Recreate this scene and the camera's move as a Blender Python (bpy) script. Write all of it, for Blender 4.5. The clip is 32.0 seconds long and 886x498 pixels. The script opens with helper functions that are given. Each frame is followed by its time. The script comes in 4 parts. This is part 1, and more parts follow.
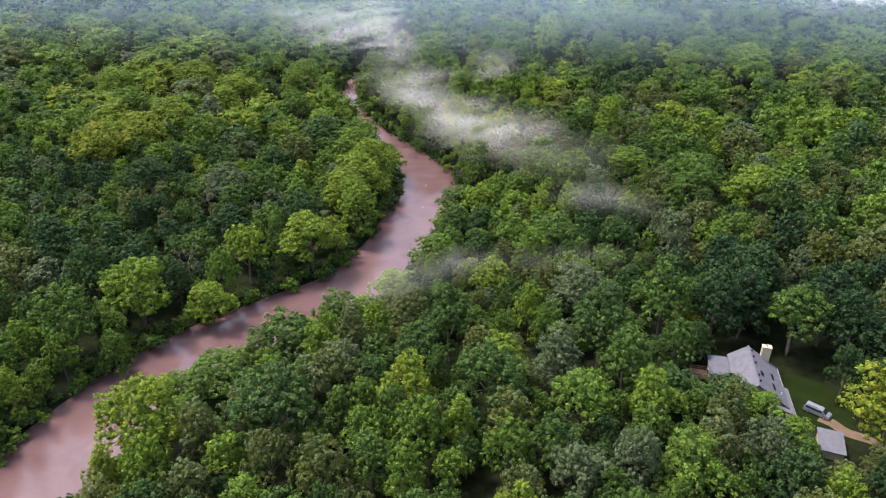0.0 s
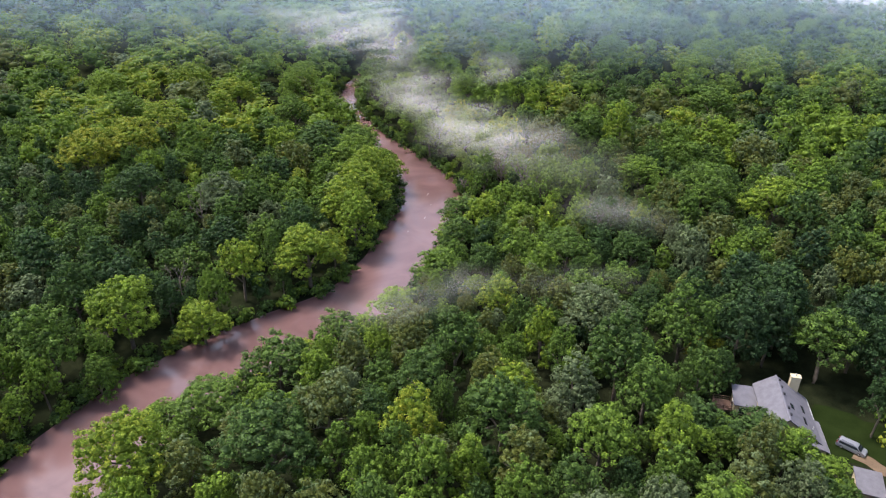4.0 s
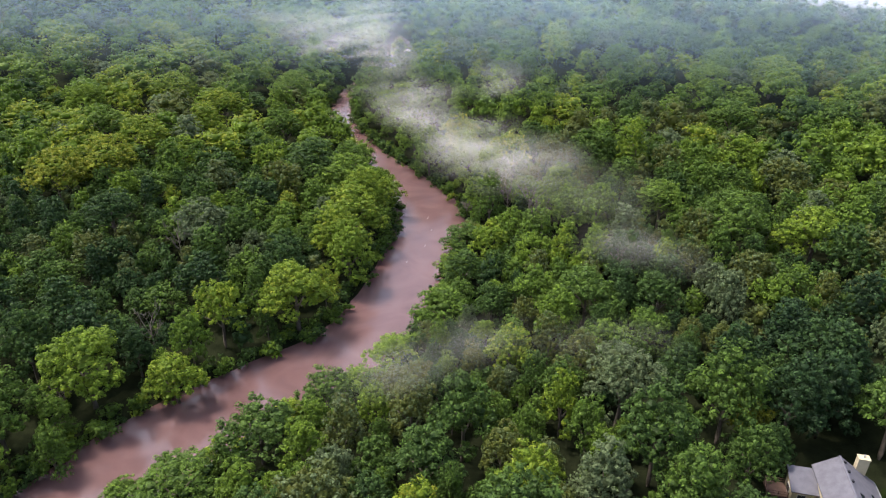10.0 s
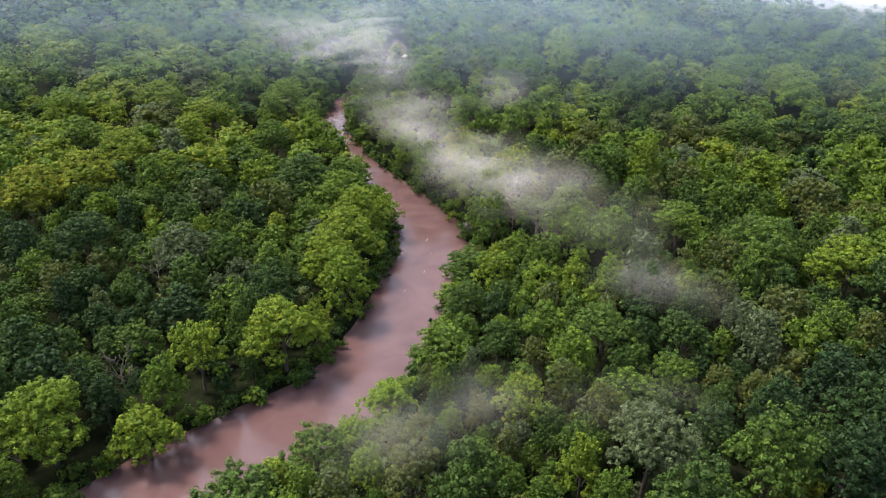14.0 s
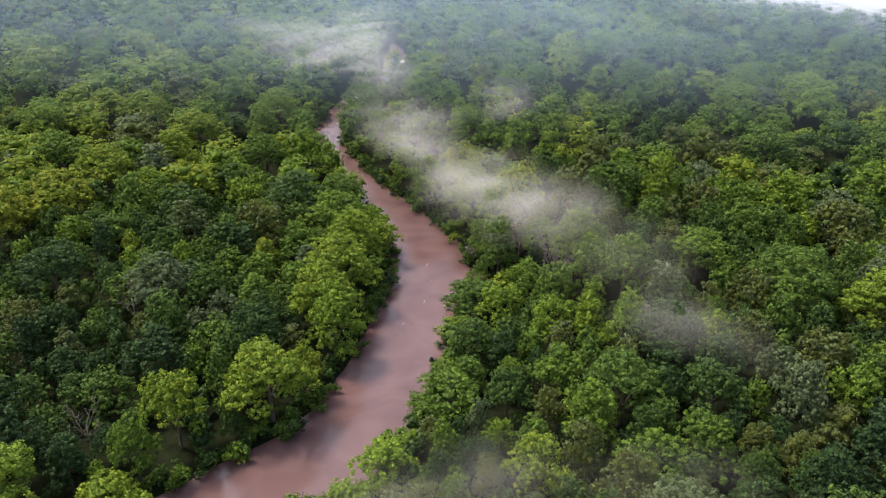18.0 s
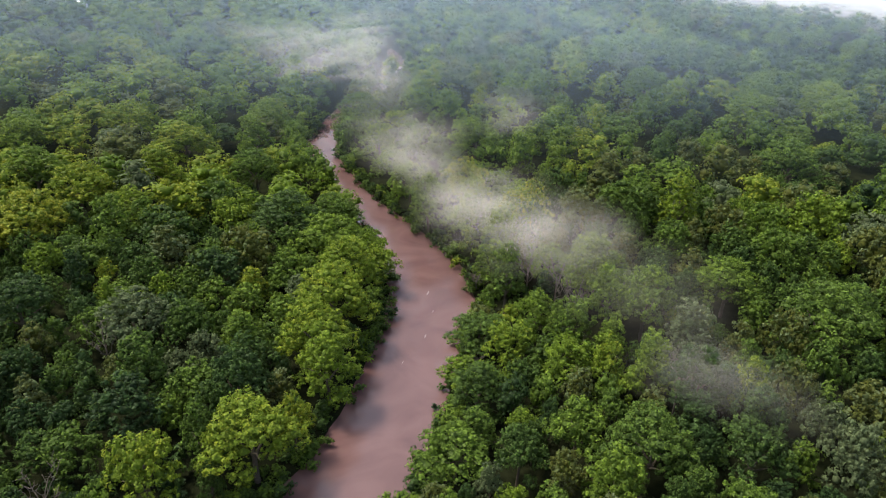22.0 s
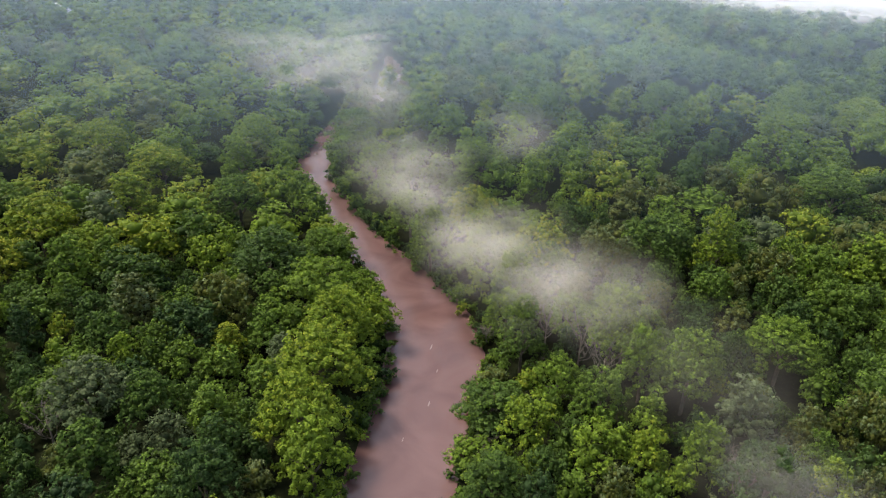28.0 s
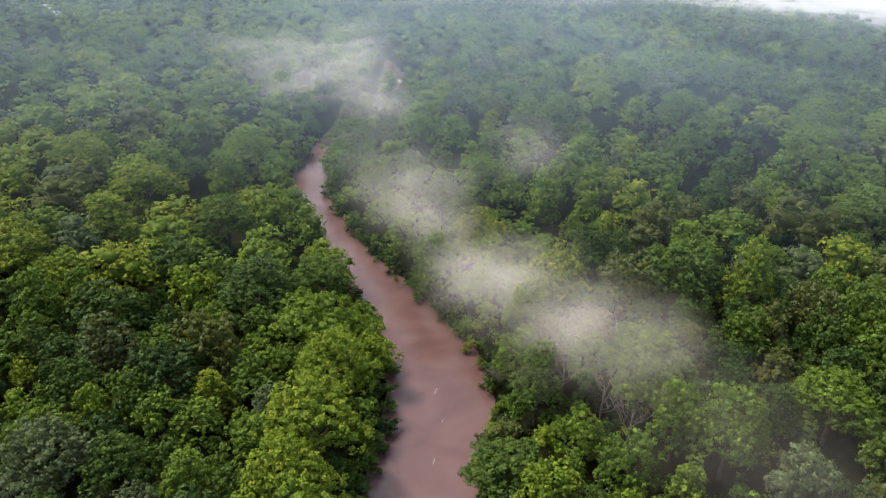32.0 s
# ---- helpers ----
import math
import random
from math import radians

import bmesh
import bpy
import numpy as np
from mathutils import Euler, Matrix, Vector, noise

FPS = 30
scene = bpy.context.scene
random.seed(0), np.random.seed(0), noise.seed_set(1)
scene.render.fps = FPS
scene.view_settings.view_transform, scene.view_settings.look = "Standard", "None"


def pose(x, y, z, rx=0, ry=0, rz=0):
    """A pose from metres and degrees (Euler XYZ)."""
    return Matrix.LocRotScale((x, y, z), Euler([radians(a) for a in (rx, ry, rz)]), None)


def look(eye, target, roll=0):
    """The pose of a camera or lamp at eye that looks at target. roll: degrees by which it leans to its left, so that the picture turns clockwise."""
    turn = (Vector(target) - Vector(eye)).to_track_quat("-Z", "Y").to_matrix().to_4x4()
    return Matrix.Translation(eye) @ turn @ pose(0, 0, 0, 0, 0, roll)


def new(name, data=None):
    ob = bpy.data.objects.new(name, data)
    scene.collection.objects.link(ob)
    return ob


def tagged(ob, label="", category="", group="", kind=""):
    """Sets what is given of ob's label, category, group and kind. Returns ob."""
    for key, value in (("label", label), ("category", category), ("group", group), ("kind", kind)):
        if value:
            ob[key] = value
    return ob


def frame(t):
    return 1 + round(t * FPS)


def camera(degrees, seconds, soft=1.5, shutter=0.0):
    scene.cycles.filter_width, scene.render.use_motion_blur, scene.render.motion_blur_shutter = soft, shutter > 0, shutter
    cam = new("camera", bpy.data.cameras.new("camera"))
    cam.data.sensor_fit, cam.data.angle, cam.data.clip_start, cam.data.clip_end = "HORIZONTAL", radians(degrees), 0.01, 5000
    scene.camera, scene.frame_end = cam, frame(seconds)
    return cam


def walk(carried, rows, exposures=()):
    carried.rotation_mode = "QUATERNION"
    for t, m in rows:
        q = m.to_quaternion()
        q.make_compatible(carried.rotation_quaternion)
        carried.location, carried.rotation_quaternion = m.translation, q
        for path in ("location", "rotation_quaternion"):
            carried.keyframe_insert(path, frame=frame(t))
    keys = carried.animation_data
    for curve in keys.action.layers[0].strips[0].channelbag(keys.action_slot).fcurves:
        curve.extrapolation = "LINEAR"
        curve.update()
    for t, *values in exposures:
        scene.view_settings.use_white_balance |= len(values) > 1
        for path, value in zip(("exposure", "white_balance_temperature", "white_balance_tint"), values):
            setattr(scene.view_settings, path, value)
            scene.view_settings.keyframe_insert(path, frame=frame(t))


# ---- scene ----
cam = camera(66.0, 32.0, soft=1.2)

# seconds, place of the drone, degrees down, degrees to the left, lean
PATH = [
    (0, 12.94, -0.00, 106.01, 27.20, 7.12, 0.38),
    (1, 12.15, 2.57, 105.93, 27.21, 7.08, 0.43),
    (2, 11.36, 5.08, 105.85, 27.23, 7.03, 0.47),
    (3, 10.56, 7.57, 105.77, 27.23, 6.98, 0.50),
    (3.5, 10.16, 8.94, 105.73, 27.24, 6.95, 0.52),
    (4.5, 9.36, 12.08, 105.66, 27.24, 6.89, 0.55),
    (5.5, 8.56, 15.22, 105.59, 27.24, 6.83, 0.59),
    (6, 8.16, 16.98, 105.56, 27.24, 6.80, 0.60),
    (7, 7.35, 20.86, 105.50, 27.23, 6.74, 0.63),
    (8, 6.55, 24.97, 105.44, 27.22, 6.67, 0.66),
    (9, 5.74, 29.11, 105.38, 27.21, 6.61, 0.68),
    (10, 4.92, 33.32, 105.32, 27.20, 6.54, 0.70),
    (11, 4.11, 37.59, 105.26, 27.18, 6.47, 0.72),
    (12, 3.29, 42.02, 105.21, 27.17, 6.40, 0.74),
    (13, 2.47, 46.55, 105.16, 27.15, 6.33, 0.76),
    (14, 1.65, 51.02, 105.10, 27.13, 6.26, 0.78),
    (15, 0.83, 55.43, 105.05, 27.11, 6.19, 0.79),
    (16, -0.00, 59.84, 105.00, 27.10, 6.12, 0.81),
    (17, -0.83, 64.26, 104.95, 27.08, 6.06, 0.82),
    (18, -1.66, 68.68, 104.90, 27.06, 5.99, 0.83),
    (19, -2.49, 73.01, 104.84, 27.04, 5.93, 0.85),
    (20, -3.32, 77.40, 104.79, 27.02, 5.87, 0.86),
    (21, -4.16, 81.81, 104.74, 27.01, 5.81, 0.86),
    (22, -5.00, 86.20, 104.68, 27.00, 5.76, 0.87),
    (23, -5.84, 90.73, 104.63, 26.98, 5.71, 0.88),
    (24, -6.68, 95.34, 104.57, 26.97, 5.66, 0.89),
    (25, -7.52, 100.01, 104.51, 26.97, 5.62, 0.90),
    (26, -8.36, 104.63, 104.44, 26.96, 5.58, 0.90),
    (27, -9.21, 109.25, 104.38, 26.96, 5.55, 0.91),
    (28, -10.06, 113.89, 104.31, 26.96, 5.52, 0.92),
    (29, -10.90, 118.54, 104.24, 26.97, 5.50, 0.92),
    (30, -11.75, 123.19, 104.16, 26.98, 5.49, 0.93),
    (31, -12.61, 127.83, 104.08, 26.99, 5.48, 0.94),
    (32, -13.46, 132.45, 104.00, 27.01, 5.48, 0.94),
]
walk(cam, [(t, pose(x, y, z, 90 - down, 0, left) @ pose(0, 0, 0, 0, 0, lean)) for t, x, y, z, down, left, lean in PATH],
     exposures=[(0, 1.2, 5850, 15), (32, 0.68, 6450, 9)])

# ---- light: a bright morning sky with thin cloud ----
SUN_ELEVATION, SUN_AZIMUTH = 62.0, 288.0     # degrees; azimuth clockwise from north (+y)
world = bpy.data.worlds.new("world")
scene.world = world
world.use_nodes = True
wn, wl = world.node_tree.nodes, world.node_tree.links
sky = wn.new("ShaderNodeTexSky")
sky.sky_type, sky.sun_disc = "NISHITA", False
sky.sun_elevation, sky.sun_rotation = radians(SUN_ELEVATION), radians(SUN_AZIMUTH)
sky.dust_density, sky.air_density, sky.ozone_density = 4.0, 1.2, 1.0
soften = wn.new("ShaderNodeHueSaturation")
soften.inputs["Saturation"].default_value = 0.75
wl.new(sky.outputs[0], soften.inputs["Color"])
wl.new(soften.outputs[0], wn["Background"].inputs["Color"])
wn["Background"].inputs["Strength"].default_value = 0.15
sun = new("sun", bpy.data.lights.new("sun", "SUN"))
sun.data.energy, sun.data.angle, sun.data.color = 2.3, radians(9), (1.0, 0.89, 0.73)
_a, _e = radians(SUN_AZIMUTH), radians(SUN_ELEVATION)
sun.matrix_world = look((math.sin(_a) * math.cos(_e) * 300, math.cos(_a) * math.cos(_e) * 300, math.sin(_e) * 300), (0, 0, 0))


# ---- materials ----
def material(name, colour, rough=0.8, metal=0.0, spec=0.3):
    m = bpy.data.materials.new(name)
    m.use_nodes = True
    b = m.node_tree.nodes["Principled BSDF"]
    b.inputs["Base Color"].default_value = (*colour, 1)
    b.inputs["Roughness"].default_value = rough
    b.inputs["Metallic"].default_value = metal
    b.inputs["Specular IOR Level"].default_value = spec
    return m


def mottled(name, dark, light, scale, rough=0.85, bump=0.0, fine=9.0, spec=0.2):
    """Two scales of noise between two colours, with an optional relief."""
    m = material(name, dark, rough, 0.0, spec)
    n, l = m.node_tree.nodes, m.node_tree.links
    b = n["Principled BSDF"]
    at = n.new("ShaderNodeTexCoord")
    big, small = n.new("ShaderNodeTexNoise"), n.new("ShaderNodeTexNoise")
    big.inputs["Scale"].default_value, small.inputs["Scale"].default_value = scale, scale * fine
    big.inputs["Detail"].default_value, small.inputs["Detail"].default_value = 5, 4
    both = n.new("ShaderNodeMath")
    both.operation = "MULTIPLY_ADD"
    both.inputs[1].default_value = 0.45
    half = n.new("ShaderNodeMath")
    half.operation = "MULTIPLY"
    half.inputs[1].default_value = 0.6
    ramp = n.new("ShaderNodeValToRGB")
    ramp.color_ramp.elements[0].position, ramp.color_ramp.elements[1].position = 0.33, 0.72
    ramp.color_ramp.elements[0].color, ramp.color_ramp.elements[1].color = (*dark, 1), (*light, 1)
    for t in (big, small):
        l.new(at.outputs["Object"], t.inputs["Vector"])
    l.new(big.outputs["Fac"], half.inputs[0])
    l.new(small.outputs["Fac"], both.inputs[0])
    l.new(half.outputs[0], both.inputs[2])
    l.new(both.outputs[0], ramp.inputs["Fac"])
    l.new(ramp.outputs["Color"], b.inputs["Base Color"])
    if bump:
        lift = n.new("ShaderNodeBump")
        lift.inputs["Strength"].default_value, lift.inputs["Distance"].default_value = 0.6, bump
        l.new(both.outputs[0], lift.inputs["Height"])
        l.new(lift.outputs[0], b.inputs["Normal"])
    return m


def foliage(name):
    """Leaves: hue by tree (tint: 0 dark blue-green to 1 yellow), wandering from spray to spray and leaf to leaf."""
    m = bpy.data.materials.new(name)
    m.use_nodes = True
    n, l = m.node_tree.nodes, m.node_tree.links
    b, out = n["Principled BSDF"], n["Material Output"]

    def sums(op, a, *values):
        q = n.new("ShaderNodeMath")
        q.operation = op
        for k, v in enumerate((a, *values)):
            if isinstance(v, (int, float)):
                q.inputs[k].default_value = v
            else:
                l.new(v, q.inputs[k])
        return q.outputs[0]

    tint, spray, info, geo = n.new("ShaderNodeAttribute"), n.new("ShaderNodeAttribute"), n.new("ShaderNodeObjectInfo"), n.new("ShaderNodeNewGeometry")
    tint.attribute_name, spray.attribute_name = "tint", "spray"
    split = n.new("ShaderNodeSeparateColor")
    l.new(info.outputs["Color"], split.inputs[0])
    leaf = geo.outputs["Random Per Island"]
    hue = sums("ADD", tint.outputs["Fac"], split.outputs[0])
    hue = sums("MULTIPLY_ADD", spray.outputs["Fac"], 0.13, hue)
    hue = sums("MULTIPLY_ADD", leaf, 0.07, hue)
    hue = sums("MULTIPLY", hue, 0.8)
    ramp = n.new("ShaderNodeValToRGB")
    e = ramp.color_ramp.elements
    e[0].position, e[0].color = 0.04, (0.022, 0.042, 0.020, 1)
    e[1].position, e[1].color = 1.0, (0.108, 0.140, 0.062, 1)          # greyish leaves
    for at, c in ((0.24, (0.042, 0.078, 0.023)), (0.40, (0.069, 0.116, 0.023)), (0.54, (0.107, 0.172, 0.023)), (0.69, (0.160, 0.232, 0.022)), (0.82, (0.238, 0.236, 0.022)), (0.86, (0.135, 0.150, 0.024)), (0.95, (0.094, 0.116, 0.032))):
        x = e.new(at)
        x.color = (*c, 1)
    l.new(hue, ramp.inputs["Fac"])
    patchy = n.new("ShaderNodeTexNoise")
    patchy.inputs["Scale"].default_value, patchy.inputs["Detail"].default_value = 0.35, 4
    l.new(geo.outputs["Position"], patchy.inputs["Vector"])
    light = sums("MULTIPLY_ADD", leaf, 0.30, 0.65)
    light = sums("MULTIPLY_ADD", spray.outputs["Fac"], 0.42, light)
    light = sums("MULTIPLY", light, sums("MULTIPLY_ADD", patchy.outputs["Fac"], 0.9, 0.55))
    mul = n.new("ShaderNodeMix")
    mul.data_type, mul.blend_type = "RGBA", "MULTIPLY"
    mul.inputs["Factor"].default_value = 1
    l.new(ramp.outputs["Color"], mul.inputs[6])
    l.new(light, mul.inputs[7])
    b.inputs["Roughness"].default_value = 0.5
    b.inputs["Specular IOR Level"].default_value = 0.10
    l.new(mul.outputs[2], b.inputs["Base Color"])
    thin, mix = n.new("ShaderNodeBsdfTranslucent"), n.new("ShaderNodeMixShader")
    mix.inputs[0].default_value = 0.30
    l.new(mul.outputs[2], thin.inputs["Color"])
    l.new(b.outputs[0], mix.inputs[1])
    l.new(thin.outputs[0], mix.inputs[2])
    l.new(mix.outputs[0], out.inputs["Surface"])
    return m


def mist_material(name, colour, scale, lo, hi, top, fray=0.0, detail=2.2):
    """Thin drifting mist: white droplets, as dense as the sheet's own density and a noise say."""
    m = bpy.data.materials.new(name)
    m.use_nodes = True
    n, l = m.node_tree.nodes, m.node_tree.links
    n.remove(n["Principled BSDF"])
    out = n["Material Output"]
    geo, noise1, warp = n.new("ShaderNodeNewGeometry"), n.new("ShaderNodeTexNoise"), n.new("ShaderNodeTexNoise")
    warp.inputs["Scale"].default_value, warp.inputs["Detail"].default_value = scale * 0.6, 2
    stretch = n.new("ShaderNodeMapping")
    stretch.inputs["Scale"].default_value = (1.0, 0.7, 1.2)
    stretch.inputs["Rotation"].default_value = (0, 0, radians(-35))
    l.new(geo.outputs["Position"], stretch.inputs["Vector"])
    l.new(stretch.outputs[0], warp.inputs["Vector"])
    push = n.new("ShaderNodeVectorMath")
    push.operation = "MULTIPLY_ADD"
    push.inputs[1].default_value = (16, 16, 16)
    l.new(warp.outputs["Color"], push.inputs[0])
    l.new(stretch.outputs[0], push.inputs[2])
    noise1.inputs["Scale"].default_value, noise1.inputs["Detail"].default_value = scale, detail
    noise1.inputs["Roughness"].default_value = 0.55
    l.new(push.outputs[0], noise1.inputs["Vector"])
    rng = n.new("ShaderNodeMapRange")
    rng.interpolation_type = "SMOOTHSTEP"
    rng.inputs["From Min"].default_value, rng.inputs["From Max"].default_value = lo, hi
    rng.inputs["To Min"].default_value, rng.inputs["To Max"].default_value = 0.0, top
    dens = n.new("ShaderNodeAttribute")
    dens.attribute_name = "mist_amount"
    frayed = n.new("ShaderNodeMath")                     # the thin rims fray into wisps
    frayed.operation = "MULTIPLY_ADD"
    frayed.inputs[1].default_value = fray
    l.new(dens.outputs["Fac"], frayed.inputs[0])
    l.new(noise1.outputs["Fac"], frayed.inputs[2])
    l.new(frayed.outputs[0], rng.inputs["Value"])
    mul = n.new("ShaderNodeMath")
    mul.operation = "MULTIPLY"
    l.new(dens.outputs["Fac"], mul.inputs[0])
    l.new(rng.outputs[0], mul.inputs[1])
    d, t, tr = n.new("ShaderNodeBsdfDiffuse"), n.new("ShaderNodeBsdfTranslucent"), n.new("ShaderNodeBsdfTransparent")
    d.inputs["Color"].default_value = t.inputs["Color"].default_value = (*colour, 1)
    body, mix = n.new("ShaderNodeMixShader"), n.new("ShaderNodeMixShader")
    body.inputs[0].default_value = 0.15
    l.new(d.outputs[0], body.inputs[1])
    l.new(t.outputs[0], body.inputs[2])
    l.new(mul.outputs[0], mix.inputs[0])
    l.new(tr.outputs[0], mix.inputs[1])
    l.new(body.outputs[0], mix.inputs[2])
    l.new(mix.outputs[0], out.inputs["Surface"])
    return m


LEAVES = foliage("leaves")
BARK = mottled("bark", (0.05, 0.04, 0.03), (0.16, 0.13, 0.10), 3.0, 0.95, 0.05)
PALE_BARK = mottled("weathered_bark", (0.085, 0.07, 0.058), (0.19, 0.165, 0.14), 2.0, 0.95, 0.03)
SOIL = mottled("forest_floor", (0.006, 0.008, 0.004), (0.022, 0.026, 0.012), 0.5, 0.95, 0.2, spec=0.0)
# grass green darkened to hold the shade of the surrounding trees
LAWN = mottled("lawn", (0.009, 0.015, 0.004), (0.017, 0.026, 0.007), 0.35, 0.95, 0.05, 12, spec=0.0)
DIRT = mottled("dirt_track", (0.09, 0.062, 0.04), (0.17, 0.12, 0.075), 0.5, 0.95, 0.05)
SHINGLE = mottled("grey_shingle", (0.100, 0.097, 0.112), (0.160, 0.153, 0.172), 0.8, 0.9, 0.01, 14)
CREAM = mottled("cream_siding", (0.46, 0.39, 0.25), (0.56, 0.48, 0.32), 1.2, 0.8)
WHITE = mottled("white_trim", (0.62, 0.62, 0.60), (0.78, 0.78, 0.76), 2.0, 0.6)
GLASS = material("dark_glass", (0.02, 0.025, 0.03), 0.08, 0.0, 0.5)
VENT = material("dark_vent", (0.03, 0.03, 0.035), 0.5)
FLASHING = material("metal_flashing", (0.55, 0.56, 0.58), 0.35, 0.8)
SILVER = material("silver_paint", (0.36, 0.37, 0.41), 0.30, 0.5, 0.5)
RUBBER = material("tyre_rubber", (0.02, 0.02, 0.02), 0.85)
RED = material("tail_lamp_red", (0.35, 0.02, 0.02), 0.3)
LAMP = material("headlamp_glass", (0.75, 0.76, 0.78), 0.15)
CONCRETE = mottled("concrete", (0.30, 0.30, 0.31), (0.42, 0.42, 0.43), 0.6, 0.9, 0.01)
DECKING = mottled("weathered_decking", (0.085, 0.052, 0.040), (0.17, 0.108, 0.082), 1.5, 0.9)
MIST = mist_material("mist", (0.95, 0.89, 0.83), 0.036, 0.40, 1.05, 0.37, 0.35, 2.8)
FOG = mist_material("fog", (0.93, 0.92, 0.92), 0.012, 0.10, 0.55, 0.8)
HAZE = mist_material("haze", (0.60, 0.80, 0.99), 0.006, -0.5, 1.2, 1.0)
FAR_MIST = mist_material("far_mist", (0.97, 0.89, 0.83), 0.020, 0.40, 1.10, 0.36, 0.35, 3.0)

# muddy water: silt-laden, a soft sheen with slow eddies
WATER = material("muddy_water", (0.20, 0.095, 0.065), 0.14, 0.0, 0.5)
_n, _l = WATER.node_tree.nodes, WATER.node_tree.links
_geo, _ed, _rip, _rmp, _bmp = (_n.new("ShaderNodeNewGeometry"), _n.new("ShaderNodeTexNoise"), _n.new("ShaderNodeTexNoise"),
                              _n.new("ShaderNodeValToRGB"), _n.new("ShaderNodeBump"))
_ed.inputs["Scale"].default_value, _ed.inputs["Detail"].default_value, _ed.inputs["Distortion"].default_value = 0.06, 5, 1.2
_rip.inputs["Scale"].default_value, _rip.inputs["Detail"].default_value = 0.9, 3
_rmp.color_ramp.elements[0].color, _rmp.color_ramp.elements[1].color = (0.100, 0.054, 0.050, 1), (0.160, 0.094, 0.088, 1)
_rmp.color_ramp.elements[0].position, _rmp.color_ramp.elements[1].position = 0.3, 0.75
_bmp.inputs["Strength"].default_value, _bmp.inputs["Distance"].default_value = 0.12, 0.05
_l.new(_geo.outputs["Position"], _ed.inputs["Vector"])
_l.new(_geo.outputs["Position"], _rip.inputs["Vector"])
_l.new(_ed.outputs["Fac"], _rmp.inputs["Fac"])
_l.new(_rmp.outputs["Color"], _n["Principled BSDF"].inputs["Base Color"])
_l.new(_rip.outputs["Fac"], _bmp.inputs["Height"])
_l.new(_bmp.outputs[0], _n["Principled BSDF"].inputs["Normal"])


# ---- plan of the land ----
# the river's middle line and half width, from the south round the bends to the north
RIVER = np.array([(-60, -400, 14), (-70, -150, 14), (-82, -20, 14), (-84, 50, 14), (-81, 90, 14), (-77, 115, 14), (-67, 138, 13.5), (-53, 156, 13),
                  (-37, 174, 12.5), (-29.8, 195, 12.3), (-27.3, 218, 12), (-26.3, 240, 12), (-26, 262, 13.5), (-33.5, 281, 12.3), (-47, 304, 9.5),
                  (-65, 329, 8.2), (-76, 350, 8.0), (-90, 374, 8.6), (-96, 400, 8), (-98, 430, 7), (-97, 470, 6), (-91, 505, 7), (-85, 532, 11),
                  (-87, 560, 11), (-93, 588, 9), (-108, 640, 3), (-150, 720, 2), (-190, 900, 2), (-150, 1300, 2), (-150, 2200, 2)], float)


def smooth_line(pts, step=6.0):
    """A Catmull-Rom line through the points, with even steps."""
    out = []
    p = np.vstack([2 * pts[0] - pts[1], pts, 2 * pts[-1] - pts[-2]])
    for i in range(1, len(p) - 2):
        k = max(2, int(np.hypot(*(p[i + 1] - p[i])[:2]) / step))
        for u in np.arange(k) / k:
            a, b, c, d = p[i - 1], p[i], p[i + 1], p[i + 2]
            out.append(0.5 * (2 * b + (c - a) * u + (2 * a - 5 * b + 4 * c - d) * u * u + (3 * b - a - 3 * c + d) * u ** 3))
    return np.array(out + [p[-2]])


COURSE = smooth_line(RIVER)


def from_river(x, y):
    """Metres from the river's bank (negative in the water) and the side (+1 east, -1 west), for arrays."""
    x, y = np.asarray(x, float), np.asarray(y, float)
    best, side, half = np.full(x.shape, 1e9), np.ones(x.shape), np.full(x.shape, 10.0)
    for a, b in zip(COURSE[:-1], COURSE[1:]):
        d = b[:2] - a[:2]
        u = np.clip(((x - a[0]) * d[0] + (y - a[1]) * d[1]) / (d @ d), 0, 1)
        px, py = x - a[0] - u * d[0], y - a[1] - u * d[1]
        r = np.hypot(px, py)
        near = r < best
        best = np.where(near, r, best)
        half = np.where(near, a[2] + u * (b[2] - a[2]), half)
        side = np.where(near, np.sign(d[1] * px - d[0] * py), side)
    return best - half, side


def step_up(v, a, b):
    u = np.clip((v - a) / (b - a), 0, 1)
    return u * u * (3 - 2 * u)


HOUSE = (65.0, 123.0)
HOUSE_GROUND = 12.0


